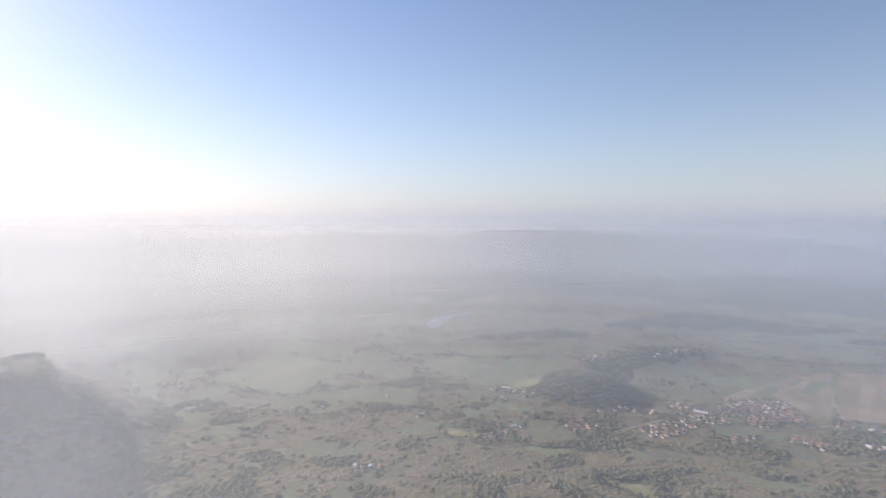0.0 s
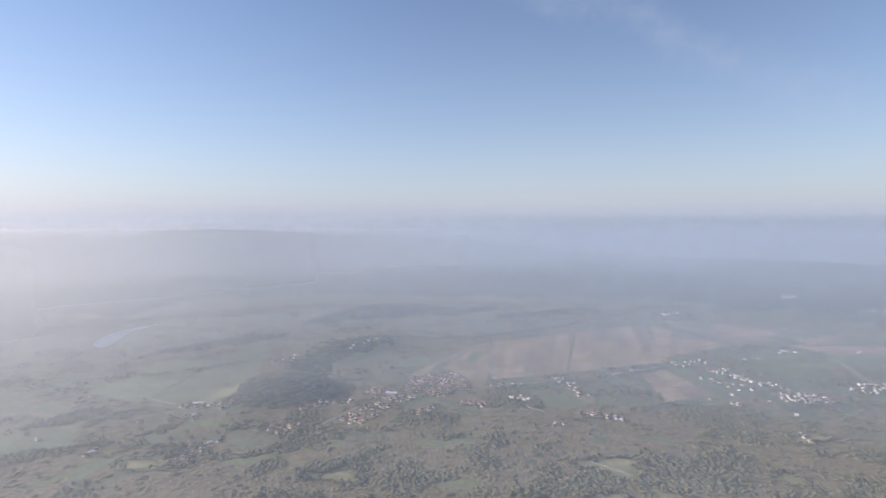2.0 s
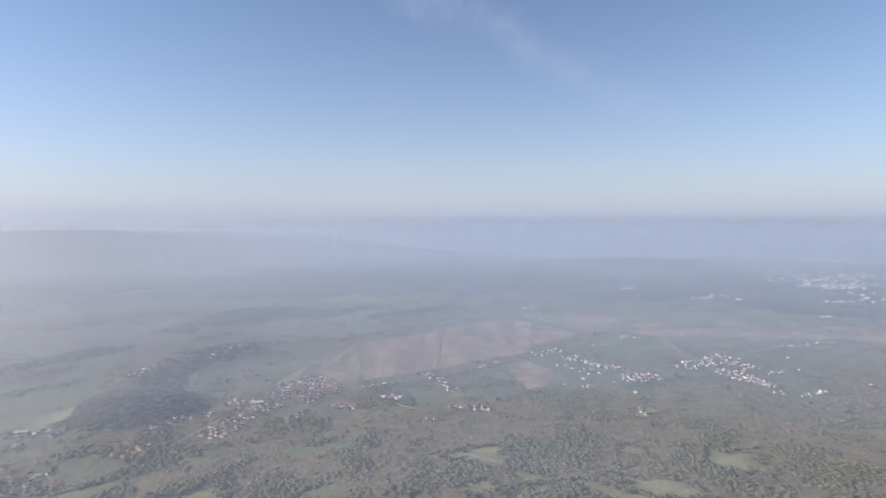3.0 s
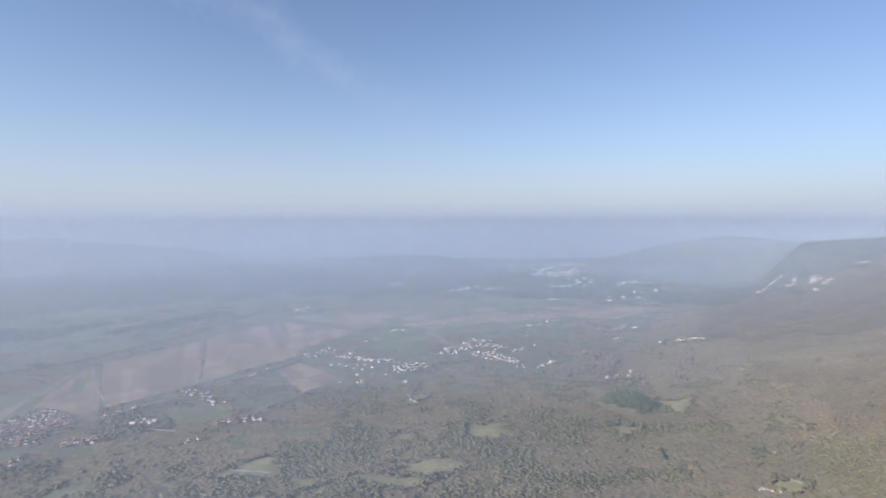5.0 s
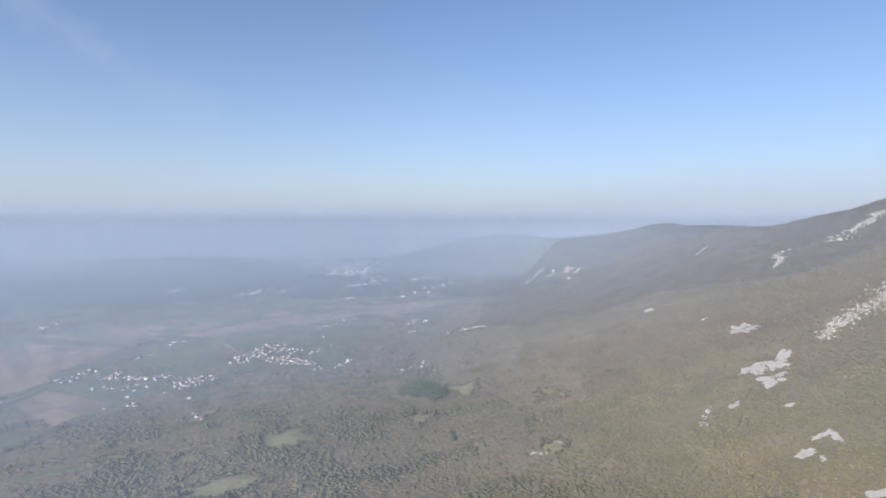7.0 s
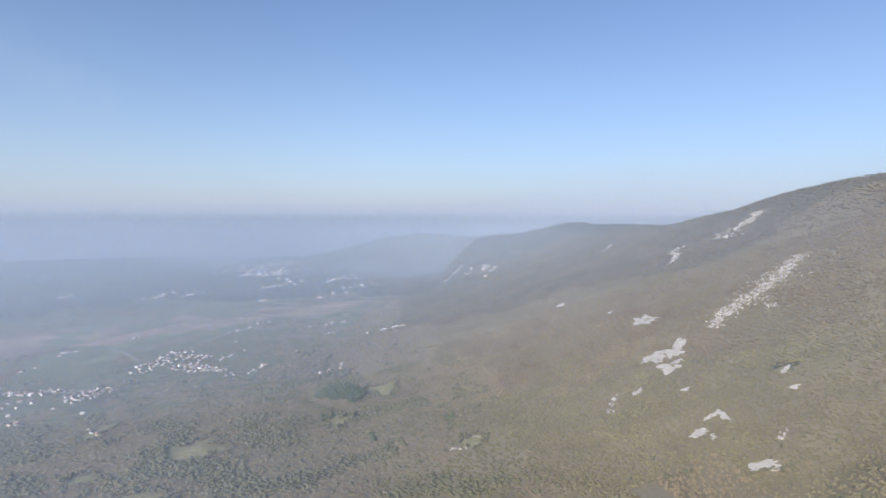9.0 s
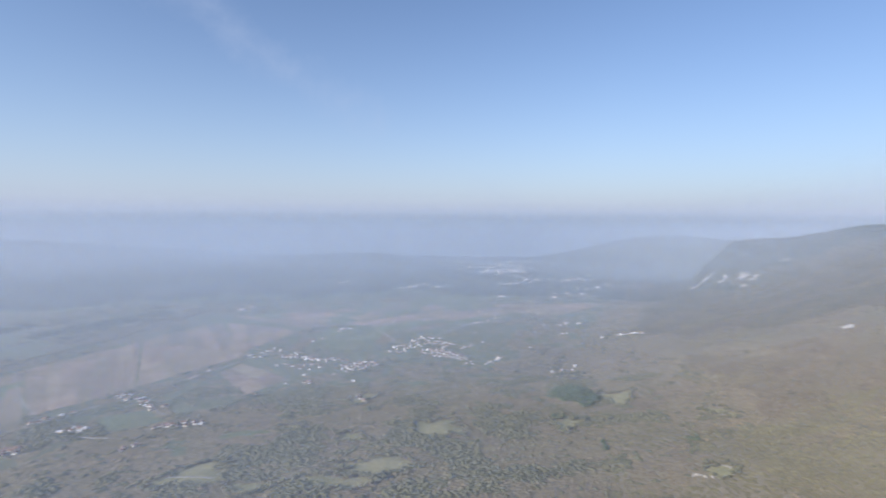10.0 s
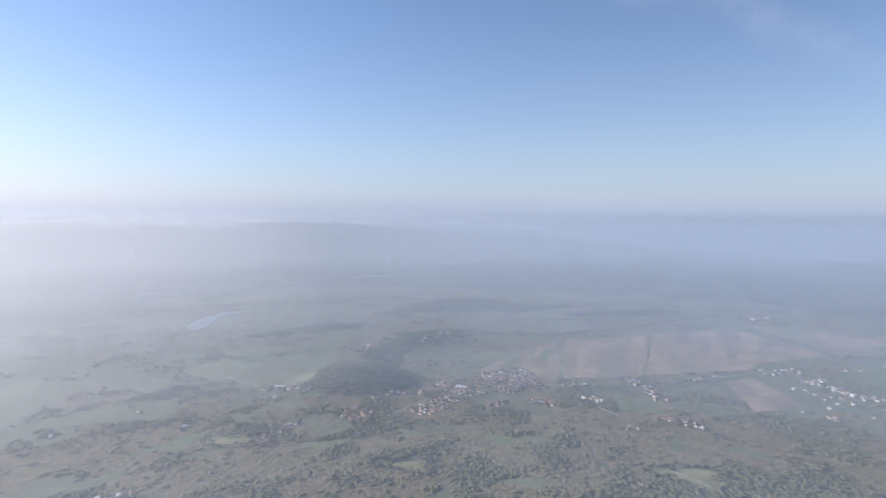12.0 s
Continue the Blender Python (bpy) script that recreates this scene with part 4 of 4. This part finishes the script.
# ---- rock on the mountainside ----


def boulder(seed):
    """An angular block, about one metre in half-size, cut by a few planes."""
    rng = np.random.RandomState(seed)
    bm = bmesh.new()
    bmesh.ops.create_icosphere(bm, subdivisions=1, radius=1.0)
    for v in bm.verts:
        v.co *= 0.8 + 0.5 * rng.rand()
        v.co.x *= 1.1
        v.co.z *= 1.0
    for _ in range(3):
        n = Vector(rng.normal(size=3)).normalized()
        for v in bm.verts:
            d = v.co.dot(n) - 0.72
            if d > 0:
                v.co -= n * d
    me = bpy.data.meshes.new("rock")
    bm.to_mesh(me)
    bm.free()
    me.materials.append(LIMESTONE)
    return me


BOULDERS = [boulder(60 + k) for k in range(8)]


def outcrop(x0, y0, x1, y1, half, count, size, seed, label):
    """A belt of pale rock down the slope: a rough face with angular blocks standing out of it."""
    rng = np.random.RandomState(seed)
    a, b = np.array([x0, y0], float), np.array([x1, y1], float)
    along = (b - a) / np.linalg.norm(b - a)
    across = np.array([-along[1], along[0]])
    mid = (a + b) / 2
    root = tagged(new("rock_outcrop"), label, "rock")
    root.location = (mid[0], mid[1], zed(*mid))
    for k in range(count):
        q = rng.rand()
        swell = 0.35 + 0.65 * abs(math.sin(3.1 * q + seed) * math.cos(7.3 * q + seed * 2))
        p = a + (b - a) * q + across * rng.normal(0, 0.5) * half * swell
        s = size * min(1.7, rng.lognormal(-0.25, 0.45))
        ob = new("rock", BOULDERS[rng.randint(8)])
        ob.parent = root
        ob.matrix_basis = (Matrix.Translation((p[0] - mid[0], p[1] - mid[1], zed(*p) + s * 0.15 - root.location.z))
                           @ Euler((rng.normal(0, 0.4), rng.normal(0, 0.4), rng.rand() * 6.28)).to_matrix().to_4x4()
                           @ Matrix.Diagonal((s * rng.uniform(0.8, 1.5), s * rng.uniform(0.7, 1.2), s * rng.uniform(0.8, 1.5), 1)))
    return root


FACE = "pale limestone crags breaking through the wooded slope"
outcrop(832, -628, 858, -668, 24, 170, 1.5, 1, FACE)
outcrop(852, -665, 860, -716, 44, 280, 1.6, 2, FACE)
outcrop(852, -710, 866, -770, 56, 290, 1.6, 14, FACE)
outcrop(868, -768, 892, -822, 62, 290, 1.7, 3, FACE)
outcrop(890, -818, 915, -885, 52, 290, 1.7, 15, FACE)
outcrop(800, -706, 786, -722, 12, 50, 1.5, 13, FACE)
outcrop(1239, -959, 1296, -1122, 46, 260, 2.1, 4, FACE)
outcrop(1250, -828, 1350, -905, 24, 90, 2.2, 5, FACE)
outcrop(1897, -958, 1960, -1027, 12, 22, 3.0, 6, FACE)
RIM = "distant limestone crags below the plateau rim"
outcrop(2704, -489, 2722, -590, 20, 60, 4.2, 7, RIM)
outcrop(2546, -580, 2595, -606, 16, 16, 3.6, 16, RIM)
outcrop(2515, -643, 2556, -675, 22, 34, 4.2, 8, RIM)
outcrop(2480, -676, 2504, -710, 18, 24, 4.0, 17, RIM)
outcrop(2444, -640, 2452, -650, 12, 14, 3.6, 18, RIM)
outcrop(2745, -708, 2750, -720, 10, 8, 3.4, 19, RIM)
outcrop(2578, -806, 2571, -856, 18, 16, 3.2, 20, RIM)
outcrop(732, -384, 767, -415, 8, 30, 1.5, 9, "scattered small white boulders among shrubs")
outcrop(818, -160, 807, -185, 6, 14, 1.5, 12, "scattered small white boulders among shrubs")
outcrop(528, -493, 537, -512, 6, 18, 1.4, 10, "scattered small white boulders among shrubs")
outcrop(705, -567, 710, -572, 3, 5, 1.5, 11, "scattered small white boulders among shrubs")


rng = np.random.RandomState(85)
q = rng.rand(150)
forest("shrubs", 842 + 66 * q + rng.normal(0, 15, 150), -635 - 245 * q + rng.normal(0, 14, 150), rng.uniform(2.5, 5.5, 150), rng.uniform(3, 6.5, 150), TPL3, LEAF_BROWN,
       "brown shrubs rooted in the limestone crags", "shrubs", 86)


def scree(cx, cy, a, b, turn, seed, label="bare patch of white limestone scree on the slope"):
    edge = blob_outline(cx, cy, a, b, turn, 0.3, seed, 80)
    return drape("scree_patch", rings_of(edge, 6), SCREE, label, "scree", lift=SCREE_LIFT)


for row in SCREES:
    scree(*row)
for k, (hx, hy) in enumerate(((818, -530), (812, -520), (832, -552), (1000, -606), (778, -516))):
    rng = np.random.RandomState(80 + k)
    forest("shrubs", hx + rng.normal(0, 4, 5), hy + rng.normal(0, 3, 5), rng.uniform(2.5, 4.5, 5), rng.uniform(3, 5, 5), TPL3, LEAF_OLIVE,
           "low shrubs growing on white scree", "shrubs", 80 + k)

# ---- single trees on the slope below the drone ----


def tree(seed, label, leaves):
    """A tree with a tapered trunk, limbs and a ragged crown of clumps; one unit is one metre."""
    rng = np.random.RandomState(seed)
    root = tagged(new("tree"), label, "tree", "trees on the slope")
    bm = bmesh.new()
    tall = 6.0
    bmesh.ops.create_cone(bm, cap_ends=True, segments=7, radius1=0.22, radius2=0.06, depth=tall * 0.8,
                          matrix=Matrix.Translation((0, 0, tall * 0.4 - 0.4)))
    for k in range(5):
        w, up = k * 1.3 + rng.rand(), 1.3 + 0.55 * k
        tip = Vector((math.cos(w) * 1.3, math.sin(w) * 1.3, 1.0))
        bmesh.ops.create_cone(bm, cap_ends=False, segments=5, radius1=0.09, radius2=0.03, depth=tip.length,
                              matrix=Matrix.Translation(Vector((0, 0, up)) + tip / 2) @ tip.to_track_quat("Z", "Y").to_matrix().to_4x4())
    part("trunk", bm, BARK, root)
    rows = []
    for k in range(16):
        w, up = k * 2.4 + rng.rand(), rng.uniform(0.28, 0.95)
        q = 1.9 * math.sqrt(max(0.05, 1 - ((up - 0.5) / 0.52) ** 2)) * rng.uniform(0.35, 1)
        rows.append((q * math.cos(w), q * math.sin(w), up * tall, rng.uniform(0.55, 1.05)))
    v, f = clumps(rows, seed, 0.8, True)
    crown = new("crown", raw_mesh("crown", v, f, leaves))
    crown.parent = root
    return root


KIND_TREES = [tree(91, "slender autumn tree with thin brown leaves", LEAF_BROWN), tree(92, "bushy olive-green tree on the slope", LEAF_OLIVE),
              tree(93, "ragged autumn tree turning brown", LEAF_BROWN), tree(94, "low olive-green tree with a broken crown", LEAF_OLIVE)]
for k, (px, py, ph) in enumerate(NEAR_TREES):
    m = pose(px, py, zed(px, py) - 0.2, 0, 0, (k * 77) % 360)
    grow = ph / 4.5
    src = KIND_TREES[k % 4]
    if k < 4:
        src.matrix_basis = m @ Matrix.Diagonal((0.85, 0.85, 0.8, 1))
    else:
        copy_thing(src, m @ Matrix.Diagonal((grow, grow, grow, 1)))

# ---- the pine grove ----


def pine(seed):
    """A dark pine: straight trunk and whorls of drooping clumps that narrow to the top; ten metres tall."""
    rng = np.random.RandomState(seed)
    root = tagged(new("pine"), "dark green pine in a dense grove among autumn woods", "tree", "pines in the grove")
    bm = bmesh.new()
    bmesh.ops.create_cone(bm, cap_ends=True, segments=7, radius1=0.25, radius2=0.05, depth=9.5, matrix=Matrix.Translation((0, 0, 4.4)))
    part("trunk", bm, BARK, root)
    rows = [(0, 0, 9.6, 0.6)]
    for k in range(18):
        up = 2.2 + 0.4 * k
        reach = 2.5 * (1 - (up - 1.5) / 9.5) * rng.uniform(0.6, 1)
        rows.append((reach * math.cos(k * 2.4), reach * math.sin(k * 2.4), up, 0.5 + 0.75 * (1 - up / 11)))
    v, f = clumps(rows, seed, 0.7, True)
    crown = new("crown", raw_mesh("crown", v, f, PINE_LEAF))
    crown.parent = root
    return root


PINES = [pine(95), pine(96), pine(97)]
rng = np.random.RandomState(98)
planted = []
while len(planted) < 170:
    q, w = math.sqrt(rng.rand()), rng.rand() * 6.283
    q = q * (1 + 0.16 * math.cos(3 * w + 1) + 0.1 * math.cos(7 * w))
    px, py = 1185 + 54 * q * math.cos(w), 15 + 48 * q * math.sin(w)
    if all((px - a) ** 2 + (py - b) ** 2 > 24 for a, b in planted):
        planted.append((px, py))
for px, py in ((1068, 50), (1062, 44), (1056, 52), (1050, 40), (1074, 42), (1060, 34), (1045, 48), (938, -42), (946, -36), (930, -48), (950, -50), (922, -40), (942, -181), (950, -174), (934, -186), (928, -176), (956, -186)):
    planted.append((px + rng.normal(0, 2), py + rng.normal(0, 2)))
for k, (px, py) in enumerate(planted):
    tall = (0.75 + 0.45 * max(0.0, 1 - math.hypot(px - 1185, py - 15) / 55)) * rng.uniform(0.65, 1.25)
    m = pose(px, py, zed(px, py) - 0.2, 0, 0, (k * 131) % 360) @ Matrix.Diagonal((tall * 1.5, tall * 1.5, tall, 1))
    if k < 3:
        PINES[k].matrix_basis = m
    else:
        copy_thing(PINES[k % 3], m)

# ---- the far town ----


def blocks(name, spots, label, seed):
    """Far houses and halls, too small to tell apart, as one stand of gabled blocks."""
    rng = np.random.RandomState(seed)
    unit = np.array([(-1, -1, -0.4), (1, -1, -0.4), (1, 1, -0.4), (-1, 1, -0.4), (-1, -1, 1), (1, -1, 1), (1, 1, 1), (-1, 1, 1), (-1, 0, 1.5), (1, 0, 1.5)])
    tris = np.array([(0, 1, 5), (0, 5, 4), (2, 3, 7), (2, 7, 6), (1, 2, 6), (1, 6, 5), (5, 6, 9), (3, 0, 4), (3, 4, 7), (4, 8, 7), (4, 5, 9), (4, 9, 8), (6, 7, 8), (6, 8, 9)])
    vs, fs = [], []
    for k, (x, y, grow) in enumerate(spots):
        a, b, c = rng.uniform(5, 9) * grow, rng.uniform(4, 6) * grow, rng.uniform(4, 7) * grow ** 0.6
        w = rng.rand() * 3.14
        v = unit * np.array([a, b, c])
        v = np.stack([v[:, 0] * math.cos(w) - v[:, 1] * math.sin(w) + x, v[:, 0] * math.sin(w) + v[:, 1] * math.cos(w) + y, v[:, 2] + zed(x, y)], -1)
        vs.append(v)
        fs.append(tris + 10 * k)
    me = raw_mesh(name, np.concatenate(vs), np.concatenate(fs), TOWN)
    me.materials.append(TILE)
    roof = np.zeros((len(spots), len(tris)), np.int32)
    roof[:, -4:] = (rng.rand(len(spots), 1) < 0.75)
    me.polygons.foreach_set("material_index", roof.ravel())
    tagged(new(name, me), label, "town", kind="stuff")


rng = np.random.RandomState(71)
spots = []
while len(spots) < 220:
    bearing = -81.8 + rng.normal(0, 2.2)
    away, bearing = rng.uniform(3480, 4180) + 60 * (bearing + 82) * rng.uniform(0.4, 1), radians(bearing)
    spots.append((-math.sin(bearing) * away, math.cos(bearing) * away, min(1.6, rng.lognormal(-0.4, 0.4))))
blocks("far_town", spots, "pale town far down the valley in haze", 72)
spots = []
for x0, y0, x1, y1, half, n in ((2651, 926, 2851, 862, 30, 12), (3225, 131, 3700, -100, 60, 18), (2567, 178, 3297, -232, 60, 14), (2763, 1352, 2860, 1318, 12, 5), (1846, 1374, 1963, 1343, 20, 6),
                                (2542, 396, 2586, 376, 8, 3), (2655, 915, 2999, 876, 30, 6), (2699, 776, 2914, 720, 14, 5), (3000, 420, 3300, 300, 60, 10)):
    for _ in range(n):
        q = rng.rand()
        spots.append((x0 + (x1 - x0) * q + rng.normal(0, half * 0.6), y0 + (y1 - y0) * q + rng.normal(0, half * 0.6), rng.uniform(0.6, 1.1)))
blocks("far_hamlets", spots, "pale hamlets scattered over the far valley", 73)
blocks("village_houses", FAR_HOUSES, "white village houses far across the valley plain", 74)

# ---- tinted sheets that stand in for the valley haze ----


def haze_material():
    """Tinted see-through sheet in place of haze: mostly clear, the rest scatters sun and sky light. The UV map holds
    how thick and how white it is; the white tint paints in the sun's glow.
    """
    m = bpy.data.materials.new("haze_sheet")
    m.use_nodes = True
    t = m.node_tree
    t.nodes.clear()
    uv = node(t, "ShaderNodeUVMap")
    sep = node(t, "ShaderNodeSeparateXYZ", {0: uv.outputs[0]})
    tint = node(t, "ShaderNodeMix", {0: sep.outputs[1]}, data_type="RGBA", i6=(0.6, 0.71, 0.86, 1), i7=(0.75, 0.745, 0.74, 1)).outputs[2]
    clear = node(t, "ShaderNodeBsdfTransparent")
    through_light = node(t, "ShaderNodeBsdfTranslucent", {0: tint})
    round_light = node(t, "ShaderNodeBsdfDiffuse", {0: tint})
    tinted_sheet = node(t, "ShaderNodeMixShader", {1: through_light.outputs[0], 2: round_light.outputs[0]}, i0=0.4)
    veil = node(t, "ShaderNodeMixShader", {0: sep.outputs[0], 1: clear.outputs[0], 2: tinted_sheet.outputs[0]})
    node(t, "ShaderNodeOutputMaterial", {0: veil.outputs[0]})
    return m


HAZE = haze_material()


def haze_bank(radius, thick, climb, seed, a0=-143, a1=43, thin=0.6):
    """One sheet of stand-in haze across the valley, standing on the land: clear at its foot, thick above, gone at the
    haze's top.
    It is cut into narrow upright slats, turned against the low sun so that their brightness stays even."""
    edges = np.arange(a0, a1 + 0.01, 0.5)
    middle = (edges[:-1] + edges[1:]) / 2
    off_sun = SUN_AZ - middle
    lean = np.where((off_sun > 62) & (off_sun <= 97), -np.tan(np.radians(np.clip(off_sun - 62, 0, 36))),
                    np.where((off_sun > 97) & (off_sun < 134), np.tan(np.radians(np.clip(134 - off_sun, 0, 38))), 0.0))
    degrees = np.stack([edges[:-1], edges[1:]], 1).ravel()
    turns = np.radians(degrees)
    away = radius * (1 + np.stack([-lean, lean], 1).ravel() * radians(0.25))
    # the layer before the sunny spur hangs nearer
    away = away * (1 - (0.36 if 900 < radius < 1200 else 0) * ease(14, 36, degrees))
    x, y = -np.sin(turns) * away, np.cos(turns) * away
    centre = np.radians(degrees)
    foot = np.minimum(ground_z(-np.sin(centre) * radius, np.cos(centre) * radius), 395) - 1
    levels = np.array([0, 0.04, 0.08, 0.13, 0.19, 0.26, 0.34, 0.43, 0.52, 0.6, 0.67, 0.72, 0.76, 0.79, 0.82, 0.85, 0.88, 0.91, 0.94, 0.97, 1.0])
    far_off = radius > 2000
    top = H + (0.02 if far_off else 0.13) * radius
    z = foot[None] + (top - foot)[None] * levels[:, None]
    az = degrees[None]
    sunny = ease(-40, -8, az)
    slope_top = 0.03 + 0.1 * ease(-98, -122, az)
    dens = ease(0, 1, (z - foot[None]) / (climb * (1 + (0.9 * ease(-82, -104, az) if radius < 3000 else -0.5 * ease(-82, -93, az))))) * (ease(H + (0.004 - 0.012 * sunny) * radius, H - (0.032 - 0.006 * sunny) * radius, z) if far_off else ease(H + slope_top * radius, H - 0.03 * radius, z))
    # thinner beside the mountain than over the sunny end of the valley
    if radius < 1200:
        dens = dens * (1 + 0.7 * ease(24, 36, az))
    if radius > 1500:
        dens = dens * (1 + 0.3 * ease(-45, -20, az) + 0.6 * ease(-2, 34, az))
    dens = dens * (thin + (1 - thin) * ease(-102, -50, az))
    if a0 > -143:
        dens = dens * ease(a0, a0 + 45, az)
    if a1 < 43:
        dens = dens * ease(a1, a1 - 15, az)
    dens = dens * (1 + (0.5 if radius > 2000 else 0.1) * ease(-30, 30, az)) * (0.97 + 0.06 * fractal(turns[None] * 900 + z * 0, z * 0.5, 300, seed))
    # whiter tint paints in the sun's glow, and warmer haze by the slope
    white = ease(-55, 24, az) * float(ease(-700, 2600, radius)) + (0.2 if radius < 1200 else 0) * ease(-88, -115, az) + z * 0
    z = H + (z - H) * (away / radius)[None]
    verts = np.stack([np.broadcast_to(x, z.shape), np.broadcast_to(y, z.shape), z], -1).reshape(-1, 3)
    faces = grid_faces(len(levels), len(turns)).reshape(len(levels) - 1, -1, 4)[:, 0::2].reshape(-1, 4)
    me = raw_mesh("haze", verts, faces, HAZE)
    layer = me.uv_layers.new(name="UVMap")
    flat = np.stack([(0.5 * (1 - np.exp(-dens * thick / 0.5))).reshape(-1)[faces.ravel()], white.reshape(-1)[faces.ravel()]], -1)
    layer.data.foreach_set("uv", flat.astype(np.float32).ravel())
    ob = tagged(new("haze", me), "see-through tinted sheet standing in for valley haze", "haze", kind="structure")
    ob.visible_shadow = False
    return ob


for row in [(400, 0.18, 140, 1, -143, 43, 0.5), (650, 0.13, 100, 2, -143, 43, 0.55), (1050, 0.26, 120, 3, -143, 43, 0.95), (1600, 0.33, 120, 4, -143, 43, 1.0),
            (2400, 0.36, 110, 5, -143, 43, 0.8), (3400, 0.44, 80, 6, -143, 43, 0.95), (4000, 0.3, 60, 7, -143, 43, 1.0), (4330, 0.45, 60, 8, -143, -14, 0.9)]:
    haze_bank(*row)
